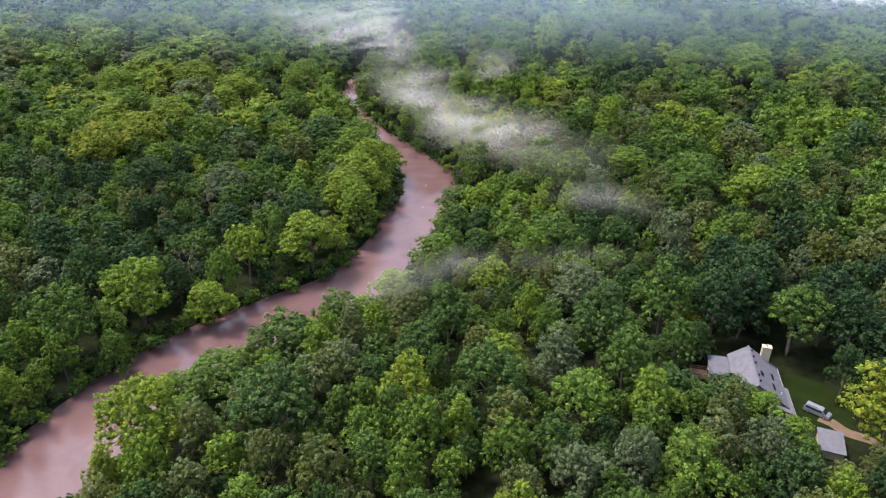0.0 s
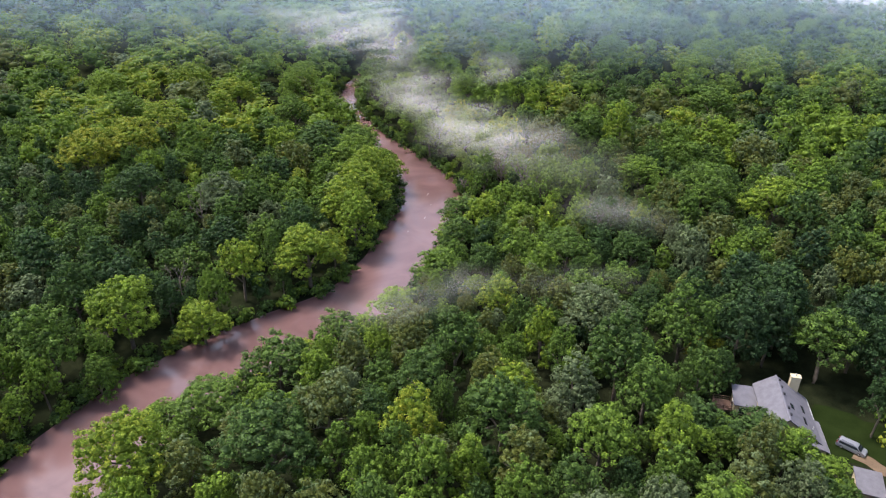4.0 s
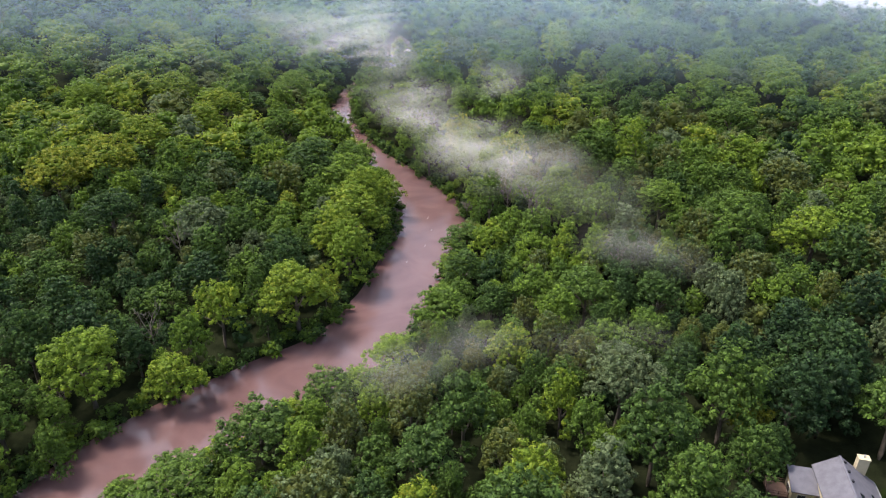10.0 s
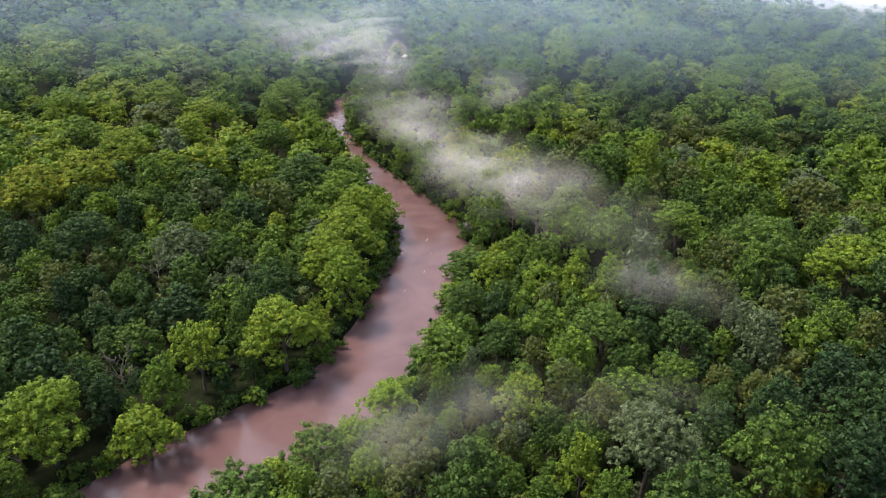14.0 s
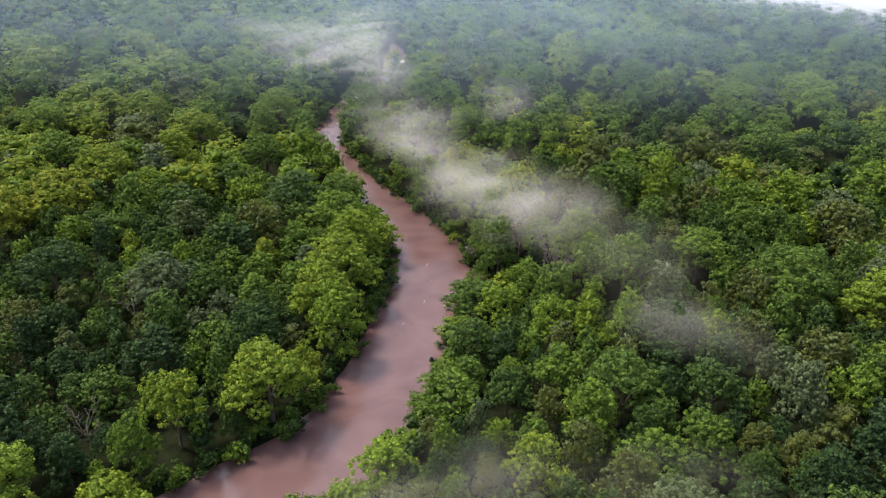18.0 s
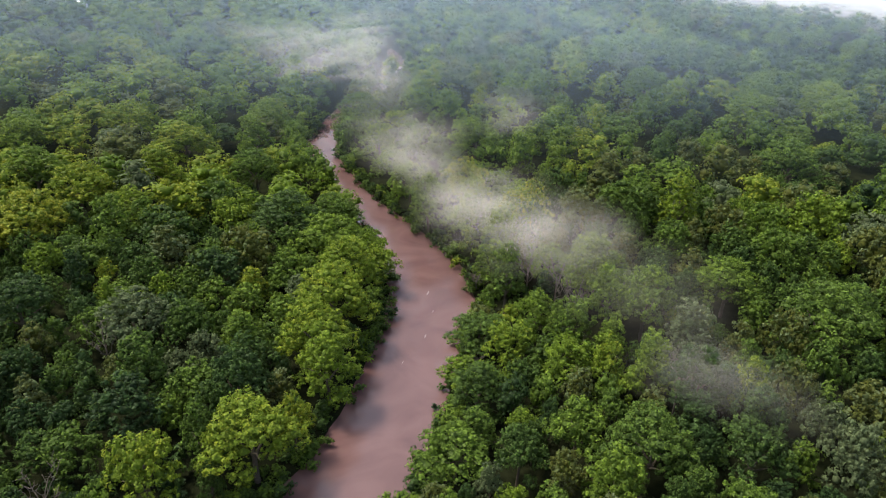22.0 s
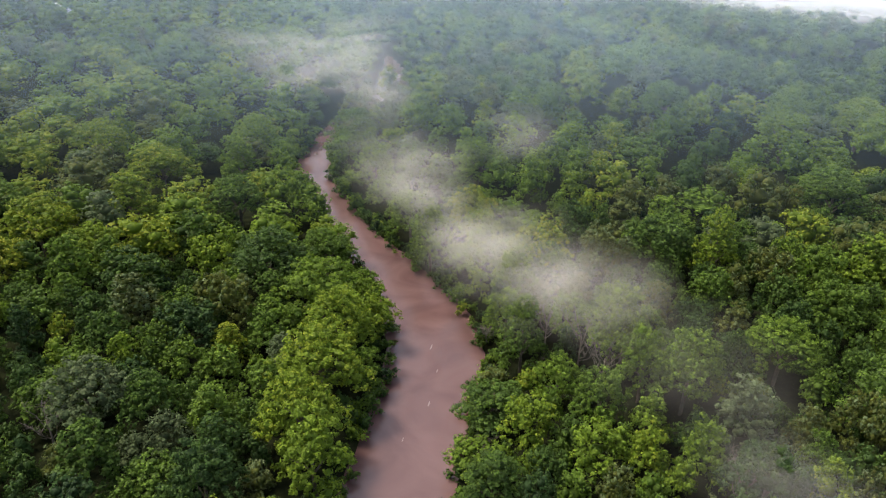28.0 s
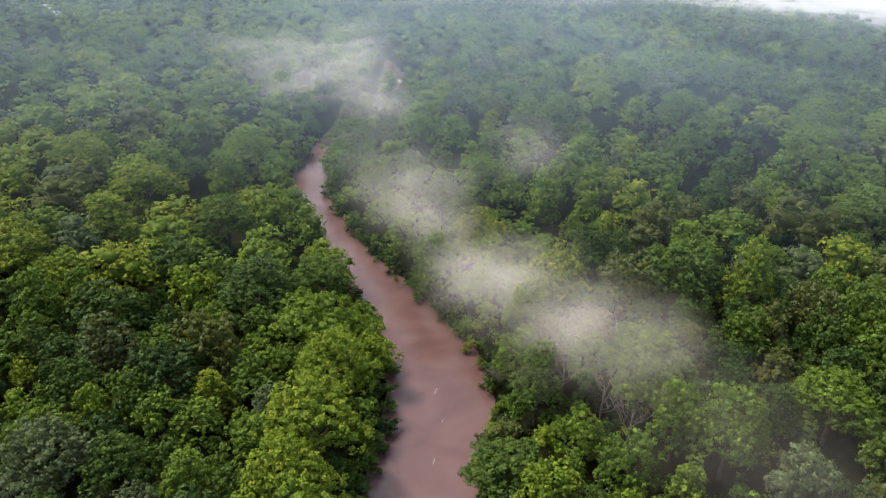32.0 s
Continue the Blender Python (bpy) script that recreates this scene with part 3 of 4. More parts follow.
for (x, y), d, side, n1, n2 in zip(cand, D, SIDE, patch, patch2):
    far = step_up(y, 250, 600)
    r = rng.uniform(3.3, 6.8) + 1.3 * float(step_up(y, 210, 300)) + 2.4 * float(far) + 1.4 * n1
    if side < 0:
        r += 2.0 * float(step_up(y, 230, 300))
    if rng.random() < 0.25:
        r *= 0.72
    if d < 1.0 + (0.5 if side < 0 else 0.25) * r or clearing(x, y) or not room(x, y, r):
        continue
    plant(x, y, r)
    # tint stands in for some haze (lighter northward) and darkens the east edge
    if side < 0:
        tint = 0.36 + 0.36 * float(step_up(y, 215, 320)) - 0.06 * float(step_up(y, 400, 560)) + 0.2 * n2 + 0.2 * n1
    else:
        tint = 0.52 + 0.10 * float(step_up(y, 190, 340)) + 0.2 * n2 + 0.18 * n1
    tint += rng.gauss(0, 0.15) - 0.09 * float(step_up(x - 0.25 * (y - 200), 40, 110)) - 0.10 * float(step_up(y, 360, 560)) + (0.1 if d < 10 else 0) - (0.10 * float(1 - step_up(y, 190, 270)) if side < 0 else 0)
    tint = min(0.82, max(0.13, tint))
    if 70 < x < 210 and 488 < y < 575:                 # the dark plantation behind the ridge
        tint = 0.08 + 0.1 * rng.random()
    elif rng.random() < (0.06 if side > 0 else 0.05):
        tint = 1.24
    elif rng.random() < (0.26 if side > 0 and y < 330 else 0.08):   # olive leaves
        tint = rng.uniform(1.06, 1.11)
    if 40 < x < 108 and 124 < y < 182 and tint < 1:    # the wood behind the house: its shade put into the leaf tint
        tint = max(0.06, tint - 0.2)
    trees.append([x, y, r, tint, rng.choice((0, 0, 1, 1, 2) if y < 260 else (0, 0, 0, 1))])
# younger trees fill the gaps between the old ones
for (x, y), d, side, n1 in zip(cand, D, SIDE, patch):
    r = rng.uniform(2.5, 3.7)
    if 84 < y < 320 and d > 2.5 and not clearing(x, y) and room(x, y, r):
        plant(x, y, r)
        trees.append([x, y, r, min(0.7, max(0.15, 0.40 + 0.2 * n1 + rng.gauss(0, 0.12))), rng.choice((0, 1))])
TX = np.array([t[:3] for t in trees])
TZ = ground_height(TX[:, 0], TX[:, 1])
AWAY, EAST = from_river(TX[:, 0], TX[:, 1])
EAST = EAST > 0


def close_to_path(t):
    """Metres from the drone's straight line to a tree, along the ground."""
    return math.hypot(t[0] + 0.09 * min(max(t[1], 20), 100), max(0, t[1] - 100, 20 - t[1]))


def tree_label(tint, r):
    hue = "silvery grey-green" if tint > 1.15 else "olive-green" if tint > 1.03 else ("very dark green", "dark green", "mid-green", "fresh light-green", "yellow-green", "yellowing")[min(5, int(tint * 6))]
    build = "small" if r < 4.6 else "broad" if r > 7.2 else "full-leaved"
    return f"{build} {hue} broadleaf tree in the riverside forest"


def merged(name, placed, templates, mat, pick):
    """Many far trees in one mesh, with their tints as an attribute."""
    V, LI, LS, TI, SP = [], [], [], [], []
    nv = nl = 0
    flat = []
    for v, f, sprays in templates:
        flat.append((v, f.ravel(), 3 * np.arange(len(f)), sprays))
    for k, (x, y, z, r, sz, turn, tint, form) in enumerate(placed):
        v, li, ls, sprays = flat[pick(k, form)]
        c, s = math.cos(turn), math.sin(turn)
        w = np.stack([x + r * (c * v[:, 0] - s * v[:, 1]), y + r * (s * v[:, 0] + c * v[:, 1]), z + r * sz * v[:, 2]], 1)
        V.append(w)
        LI.append(li + nv)
        LS.append(ls + nl)
        TI.append(np.full(len(v), tint))
        SP.append(sprays)
        nv += len(v)
        nl += len(li)
    me = bpy.data.meshes.new(name)
    V, LI, LS, TI = np.concatenate(V), np.concatenate(LI), np.concatenate(LS), np.concatenate(TI)
    me.vertices.add(len(V))
    me.loops.add(len(LI))
    me.polygons.add(len(LS))
    me.vertices.foreach_set("co", V.astype(np.float32).ravel())
    me.loops.foreach_set("vertex_index", LI.astype(np.int32))
    me.polygons.foreach_set("loop_start", LS.astype(np.int32))
    me.update(calc_edges=True)
    at = me.attributes.new("tint", "FLOAT", "POINT")
    at.data.foreach_set("value", TI.astype(np.float32))
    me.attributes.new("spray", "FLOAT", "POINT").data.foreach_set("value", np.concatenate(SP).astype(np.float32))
    me.materials.append(mat)
    ob = new(name, me)
    ob.color = (0, 0, 0, 1)
    return ob


order = sorted(range(len(trees)), key=lambda i: (i >= len(SPOTS), 1e6 if trees[i][1] < 72 else close_to_path(trees[i])))
chosen = set(order[:300])
masters = []
for kind, leafy, ((tv, tf), boughs) in NEAR:
    masters.append((kind, crown_mesh(leafy), mesh_of("trunk", tv, tf, BARK, True), [mesh_of("limb", lv, lf, BARK, True) for lv, lf in boughs]))
grand = [crown_mesh(leafy) for leafy in GRAND]
lists = {"close": [], "mid": [], "outer": [], "far": []}
for i, (x, y, r, tint, form) in enumerate(trees):
    rr = random.Random(1000 + i)
    z, turn = float(TZ[i]) - 0.25, rr.uniform(0, 6.28)
    sz = rr.uniform(0.82, 1.22) * (rr.uniform(0.72, 1.05) if y > 300 and i >= len(SPOTS) else 1.0) * (1.2 if r < 4.6 else 0.86 if r > 7.5 else 1.0)
    if SIDE is not None and x < -30:
        sz *= 0.92
    sz = min(sz, 7.2 / r)                             # no tree taller than about 23 m
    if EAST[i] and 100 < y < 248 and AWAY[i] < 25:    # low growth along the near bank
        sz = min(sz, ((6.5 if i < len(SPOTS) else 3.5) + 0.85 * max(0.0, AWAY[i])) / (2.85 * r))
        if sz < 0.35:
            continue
    if 34 < x < 92 and 80 < y < 127:                  # low growth on the house's south side
        while sz > 0.5 and open_to_south(x, y + 0.35 * r, z + 3.2 * r * sz) < 0:
            sz -= 0.05
        if sz <= 0.5:
            if r > 3.4:
                r *= 0.7
                sz = 0.8
            while sz > 0.5 and open_to_south(x, y + 0.35 * r, z + 3.2 * r * sz) < 0:
                sz -= 0.05
            if sz <= 0.5:
                continue
    if i in chosen:
        kind, crown, trunk, limbs = masters[(rr.randrange(3)) * 3 + form]
        if r > 7.9:
            crown = grand[form]
        tree = tagged(new("tree"), tree_label(tint, r), "tree", "forest trees")
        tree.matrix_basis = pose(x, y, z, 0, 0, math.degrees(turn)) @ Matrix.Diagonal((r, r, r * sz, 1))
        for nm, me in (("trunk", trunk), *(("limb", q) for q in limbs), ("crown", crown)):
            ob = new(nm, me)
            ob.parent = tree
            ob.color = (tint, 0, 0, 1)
    else:
        d = math.hypot(x + 12, max(0, y - 132)) if y > 132 else abs(x + 5) * 0.8 + 60
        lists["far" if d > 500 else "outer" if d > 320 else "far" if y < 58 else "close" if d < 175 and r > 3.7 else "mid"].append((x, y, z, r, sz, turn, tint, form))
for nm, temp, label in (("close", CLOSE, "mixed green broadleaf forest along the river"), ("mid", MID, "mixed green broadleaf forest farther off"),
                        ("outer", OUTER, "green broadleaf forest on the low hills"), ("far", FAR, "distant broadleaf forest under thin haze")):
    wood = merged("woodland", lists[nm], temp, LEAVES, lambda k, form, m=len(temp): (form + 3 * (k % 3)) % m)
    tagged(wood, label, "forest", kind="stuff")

# undergrowth and saplings that fill the gaps
def gap(x, y):
    """True where no crown stands overhead."""
    i, j = int(x // 12), int(y // 12)
    return not any((x - x2) ** 2 + (y - y2) ** 2 < (0.72 * r2) ** 2 for a in (i - 1, i, i + 1) for b in (j - 1, j, j + 1) for x2, y2, r2 in cells.get((a, b), ()))


low = []
for x, y in cand:
    if y > 330 or y < 76 or rng.random() < 0.82 or not gap(x, y):
        continue
    low.append((x, y))
LD, _s = from_river(np.array([p[0] for p in low]), np.array([p[1] for p in low]))
LZ = ground_height(np.array([p[0] for p in low]), np.array([p[1] for p in low]))
under = [(x, y, z - 0.9 * r, r, rng.uniform(0.9, 1.4), rng.uniform(0, 6.28), min(.6, max(.05, rng.gauss(.3, .12))), rng.randrange(3))
         for (x, y), d, z in zip(low, LD, LZ) for r in (rng.uniform(1.6, 3.4),) if d > 1.5 and not clearing(x, y)]
tagged(merged("undergrowth", under, UNDER, LEAVES, lambda k, form: form), "dark green undergrowth and saplings between the trunks", "undergrowth", kind="stuff")

# shrubs hanging over the banks
shrubs = []
for i, (x, y, h) in enumerate(COURSE):
    if not 70 < y < 440:
        continue
    d = COURSE[min(i + 1, len(COURSE) - 1)][:2] - COURSE[i - 1][:2]
    d = d / np.hypot(*d)
    for side in (-1, 1):
        for k in range(5):
            r = rng.uniform(1.0, 2.6)
            o = side * (h + rng.uniform(-1.0, 2.6))
            px, py = x + d[1] * o + rng.uniform(-3, 3), y - d[0] * o + rng.uniform(-3, 3)
            shrubs.append((px, py, 0.2 - 0.9 * r, r, 0.9, rng.uniform(0, 6.28), min(.8, max(.1, rng.gauss(.46, .15))), rng.randrange(3)))
tagged(merged("shrubs", shrubs, SHRUB, LEAVES, lambda k, form: form), "low green shrubs hanging over the muddy banks", "shrub", kind="stuff")


# ---- mist ----
def mist_bank(name, label, blobs, levels, step, mat, strength=1.0, hug=False, wave=1.6):
    """Thin layers of mist over one stretch; each blob is x, y, length, width, turn and density."""
    V, F, DEN = [], [], []
    for z, share in levels:
        lo = [min(b[i] - 1.5 * max(b[2], b[3]) for b in blobs) for i in (0, 1)]
        hi = [max(b[i] + 1.5 * max(b[2], b[3]) for b in blobs) for i in (0, 1)]
        gx, gy = np.arange(lo[0], hi[0], step), np.arange(lo[1], hi[1], step)
        X, Y = np.meshgrid(gx, gy)
        den = np.zeros_like(X)
        for bx, by, L, W, turn, dn in blobs:
            c, s = math.cos(radians(turn)), math.sin(radians(turn))
            u, v = ((X - bx) * c + (Y - by) * s) / L, (-(X - bx) * s + (Y - by) * c) / W
            den = np.maximum(den, dn * np.clip(1 - (u * u + v * v), 0, 1) ** 1.6)
        den *= share * strength
        Z = z + wave * np.sin(X * 0.05 + z) + wave * np.sin(Y * 0.043 + 2 * z)
        if hug:                                       # lies on the land
            Z = Z + sum(np.maximum(1, ground_height(X + a, Y + b)) for a in (-14, 0, 14) for b in (-14, 0, 14)) / 9
        b, nx = len(V), len(gx)
        V += list(np.stack([X, Y, Z], -1).reshape(-1, 3))
        DEN += list(den.ravel())
        on = den > 0.02
        for j in range(len(gy) - 1):
            for i in range(nx - 1):
                if on[j, i] or on[j + 1, i] or on[j, i + 1] or on[j + 1, i + 1]:
                    q = b + j * nx + i
                    F.append((q, q + 1, q + nx + 1, q + nx))
    used = sorted({i for f in F for i in f})
    back = {v: i for i, v in enumerate(used)}
    me = mesh_of(name, [V[i] for i in used], [tuple(back[i] for i in f) for f in F], mat, True)
    me.attributes.new("mist_amount", "FLOAT", "POINT").data.foreach_set("value", np.array([DEN[i] for i in used], np.float32))
    return tagged(new(name, me), label, "mist", kind="stuff")


mist_bank("mist", "white morning mist drifting along the riverside trees",
          [(5, 252, 30, 21, -50, 0.75), (-16, 279, 32, 24, -58, 0.9), (-40, 320, 40, 24, -56, 0.9), (-58, 352, 30, 20, -60, 0.6), (-6, 352, 24, 19, -60, 0.4), (24, 222, 30, 20, -45, 0.14)],
          ((19, .9), (24, 1), (29, .7)), 3.0, MIST, hug=True)
mist_bank("mist", "white mist lying over the far river bend",
          [(-112, 495, 75, 42, 65, 0.9), (-138, 560, 85, 50, 60, 1.0), (-72, 425, 42, 24, -60, 0.7)],
          ((17, .8), (24, 1), (31, .8)), 5.0, FAR_MIST, wave=2.2)
mist_bank("mist", "thin wisps of mist over the trees by the river",
          [(-8, 142, 30, 17, 20, 0.5), (18, 143, 24, 14, 10, 0.45), (38, 192, 26, 15, -40, 0.4)],
          ((20, .8),), 3.0, MIST, hug=True)
mist_bank("fog", "bright fog bank filling the valley behind the ridge",
          [(450, 815, 400, 260, -6, 1.1)],
          ((24, .7), (33, .7)), 14.0, FOG, wave=0.4)
mist_bank("fog", "thin fog creeping over the wooded ridge",
          [(235, 720, 260, 130, -8, 0.45), (40, 770, 260, 100, -4, 0.4)], ((22, .6),), 10.0, FOG, hug=True)
# one flat sheet stands in for thin haze that thickens with distance
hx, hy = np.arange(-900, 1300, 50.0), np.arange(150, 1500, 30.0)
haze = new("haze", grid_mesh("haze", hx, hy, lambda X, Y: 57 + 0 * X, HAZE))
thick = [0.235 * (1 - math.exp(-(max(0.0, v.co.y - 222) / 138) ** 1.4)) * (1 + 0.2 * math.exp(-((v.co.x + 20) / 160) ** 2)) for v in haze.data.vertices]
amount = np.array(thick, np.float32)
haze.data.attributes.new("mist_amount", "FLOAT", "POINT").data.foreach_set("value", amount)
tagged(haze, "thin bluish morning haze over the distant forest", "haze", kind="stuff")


# ---- the house in the clearing ----
def slab(corners, thick):
    """A roof plane with thickness; corners run round, seen from above."""
    lo = [(x, y, z - thick) for x, y, z in corners]
    return prism(lo, corners)


def window(parent, x, y, z, w, h, facing):
    """A framed window on a wall that faces the given way (x or y, and its sign)."""
    axis, s = facing
    t = 0.06 * s
    if axis == "x":
        frame_bm = boxes((x, y - w / 2 - .08, z - .08, x + t, y + w / 2 + .08, z + h + .08))
        pane_bm = boxes((x + t, y - w / 2, z, x + t * 1.4, y - .02, z + h), (x + t, y + .02, z, x + t * 1.4, y + w / 2, z + h))
    else:
        frame_bm = boxes((x - w / 2 - .08, y, z - .08, x + w / 2 + .08, y + t, z + h + .08))
        pane_bm = boxes((x - w / 2, y + t, z, x - .02, y + t * 1.4, z + h), (x + .02, y + t, z, x + w / 2, y + t * 1.4, z + h))
    bmesh.ops.recalc_face_normals(frame_bm, faces=frame_bm.faces[:])
    bmesh.ops.recalc_face_normals(pane_bm, faces=pane_bm.faces[:])
    f = part("window", frame_bm, WHITE, parent, "white-framed window")
    part("pane", pane_bm, GLASS, f)


house = thing("house", 65, 123.2, HOUSE_GROUND - 0.8, "cream-sided house with a weathered grey shingle roof in a forest clearing", "house", -6)
part("wall", prism([(-5, -6, -.3), (4.7, -6, -.3), (4.7, 7, -.3), (-5, 7, -.3)], [(-5, -6, 5.3), (4.7, -6, 3.3), (4.7, 7, 3.3), (-5, 7, 5.3)]), CREAM, house)
for y in (-6.0, 6.75):
    part("gable", prism([(-5, y, 5.2), (-1.6, y, 7.7), (4.7, y, 3.2)], [(-5, y + .25, 5.2), (-1.6, y + .25, 7.7), (4.7, y + .25, 3.2)]), CREAM, house)
part("roof", slab([(-1.6, -6.6, 8.0), (5.2, -6.6, 3.3), (5.2, 7.5, 3.3), (-1.6, 7.5, 8.0)], .22), SHINGLE, house, "grey shingle roof slope")
part("roof", slab([(-5.5, -6.6, 5.1), (-1.6, -6.6, 8.02), (-1.6, 7.5, 8.02), (-5.5, 7.5, 5.1)], .22), SHINGLE, house, "grey shingle roof slope")
part("ridge_cap", boxes((-1.8, -6.6, 7.98, -1.4, 7.5, 8.1), bevel=.03), SHINGLE, house)
part("gutter", boxes((5.15, 0.9, 3.05, 5.32, 7.5, 3.2)), WHITE, house, "white eaves gutter")
part("wing_wall", boxes((-9.2, 2.4, -.3, -5.02, 6.6, 3.3)), CREAM, house)
part("wing_roof", slab([(-9.6, 1.8, 3.3), (-5.05, 1.8, 3.3), (-5.05, 7.0, 4.7), (-9.6, 7.0, 4.7)], .18), SHINGLE, house, "low grey shingle roof")
part("garage_wall", boxes((0.2, -7.6, -.3, 5.7, 0.3, 2.85)), CREAM, house)
part("garage_roof", slab([(-0.2, -8.0, 4.9), (6.2, -8.0, 2.9), (6.2, 0.8, 2.9), (-0.2, 0.8, 4.9)], .18), SHINGLE, house, "grey shingle garage roof")
part("fascia", boxes((6.16, -8.0, 2.6, 6.24, 0.8, 2.85)), WHITE, house)
chimney = part("chimney", boxes((1.3, 7.02, -.2, 3.1, 8.2, 8.3)), CREAM, house, "boxed cream chimney")
part("cap", boxes((1.2, 6.92, 8.3, 3.2, 8.3, 8.42), bevel=.02), CREAM, chimney)
part("flue", prism(*[[(2.2 + .16 * math.cos(a * .785), 7.6 + .16 * math.sin(a * .785), z) for a in range(8)] for z in (8.4, 8.95)]), FLASHING, chimney)
for y in (6.2, 3.9, 1.7, -2.6, -4.6):
    part("roof_vent", boxes((-1.15, y, 7.55, -.75, y + .45, 7.95), bevel=.05), VENT, house, "dark square roof vent")
part("skylight", slab([(-.2, -1.4, 7.16), (.5, -1.4, 6.69), (.5, .1, 6.69), (-.2, .1, 7.16)], .1), GLASS, house)
part("skylight", slab([(2.6, .2, 5.27), (3.1, .2, 4.93), (3.1, 2.2, 4.93), (2.6, 2.2, 5.27)], .1), GLASS, house)
part("skylight", slab([(2.2, -3.6, 5.54), (2.7, -3.6, 5.2), (2.7, -1.6, 5.2), (2.2, -1.6, 5.54)], .1), GLASS, house)
part("roof_pipe", prism(*[[(3.9 + .09 * math.cos(a * 1.05), -3.4 + .09 * math.sin(a * 1.05), z) for a in range(6)] for z in (3.9, 4.8)]), WHITE, house, "white plastic vent pipe")
window(house, -7.6, 2.4, .9, 1.3, 1.4, ("y", -1))
window(house, -9.2, 4.6, .9, 1.4, 1.3, ("x", -1))
for z in (.9, 3.4):
    window(house, -5.0, -1.0, z, 1.3, 1.3, ("x", -1))
    window(house, -5.0, -4.0, z, 1.3, 1.3, ("x", -1))
window(house, 4.7, 3.2, .9, 1.5, 1.3, ("x", 1))
window(house, -1.5, -6.0, 3.3, 1.5, 1.4, ("y", -1))
door = part("garage_door", boxes((1.0, -7.68, 0, 5.2, -7.6, 2.15)), WHITE, house, "white panelled garage door")
for k in range(3):
    part("panel", boxes((1.15, -7.72, .1 + .7 * k, 5.05, -7.68, .65 + .7 * k)), WHITE, door)

# lawn, track, deck
def patch_on_ground(name, cx, cy, rx, ry, mat, lift, label, seed, steps=26, rings=7):
    r0 = random.Random(seed)
    wob = [r0.uniform(.8, 1.15) for _ in range(steps)]
    V, F = [], []
    for k in range(rings + 1):
        for i in range(steps):
            a, q = 2 * math.pi * i / steps, k / rings
            V.append((cx + rx * q * wob[i] * math.cos(a), cy + ry * q * wob[i] * math.sin(a)))
    V = np.array(V)
    Z = ground_height(V[:, 0], V[:, 1]) + lift
    for k in range(rings):
        for i in range(steps):
            j = (i + 1) % steps
            F.append((k * steps + i, k * steps + j, (k + 1) * steps + j, (k + 1) * steps + i))
    return tagged(new(name, mesh_of(name, np.column_stack([V, Z]), F, mat, True)), label, "ground", kind="structure")


patch_on_ground("lawn", 75, 122, 10, 9, LAWN, 0.06, "mown green lawn round the house, darkened for tree shade", 1)
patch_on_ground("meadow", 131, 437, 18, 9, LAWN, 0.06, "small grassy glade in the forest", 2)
track_line = smooth_line(np.array([(76, 117.2, 1.3), (78, 115.6, 1.4), (80, 113, 1.3), (84, 110.5, 1.2), (88, 107, 1.0)], float), 1.5)
TV, TF = [], []
for i, (x, y, h) in enumerate(track_line):
    d = track_line[min(i + 1, len(track_line) - 1)][:2] - track_line[max(i - 1, 0)][:2]
    d = d / np.hypot(*d)
    for k in (-1, -.4, .4, 1):
        TV.append((x + d[1] * h * k * (1 + .12 * math.sin(i * 1.7 + k)), y - d[0] * h * k * (1 + .12 * math.cos(i * 1.3 + k))))
    if i:
        TF += [(4 * i - 4 + k, 4 * i - 3 + k, 4 * i + 1 + k, 4 * i + k) for k in range(3)]
TV = np.array(TV)
tagged(new("dirt_track", mesh_of("dirt_track", np.column_stack([TV, ground_height(TV[:, 0], TV[:, 1]) + .11]), TF, DIRT, True)), "sandy brown dirt track over the lawn", "track", kind="structure")
deck = thing("deck", 65, 123.2, HOUSE_GROUND - 0.2, "low brown wooden deck with a railing beside the house", "deck", -6)
part("platform", boxes((-12.8, 2.9, -.4, -9.3, 6.3, .24)), DECKING, deck)
board = part("board", boxes((-12.85, 2.85, .25, -12.56, 6.35, .29)), DECKING, deck).data
for k in range(1, 12):
    plank = part("board", board, None, deck)
    plank.location.x = .295 * k
for x, y in ((-12.75, 2.95), (-12.75, 4.6), (-12.75, 6.25), (-11.1, 2.95), (-9.5, 2.95), (-11.1, 6.25), (-9.5, 6.25)):
    part("post", boxes((x - .05, y - .05, .29, x + .05, y + .05, 1.25)), DECKING, deck)
for z in (.7, 1.2):
    part("rail", boxes((-12.8, 2.9, z, -12.7, 6.3, z + .08)), DECKING, deck)
    part("rail", boxes((-12.69, 2.9, z, -9.4, 3.0, z + .08)), DECKING, deck)
    part("rail", boxes((-12.69, 6.2, z, -9.4, 6.3, z + .08)), DECKING, deck)

shed = thing("shed", 74.4, 107.6, HOUSE_GROUND, "small outbuilding with a flat grey roof beside the track", "shed", -14)
part("wall", boxes((-2.0, -2.8, -.4, 2.0, 2.8, 2.2)), CREAM, shed)
part("roof", slab([(-2.3, -3.2, 2.35), (2.3, -3.2, 2.35), (2.3, 3.2, 2.6), (-2.3, 3.2, 2.6)], .15), SHINGLE, shed, "low-pitched grey roof")
part("door", boxes((-.9, 2.8, 0, .9, 2.86, 2.0)), WHITE, shed)

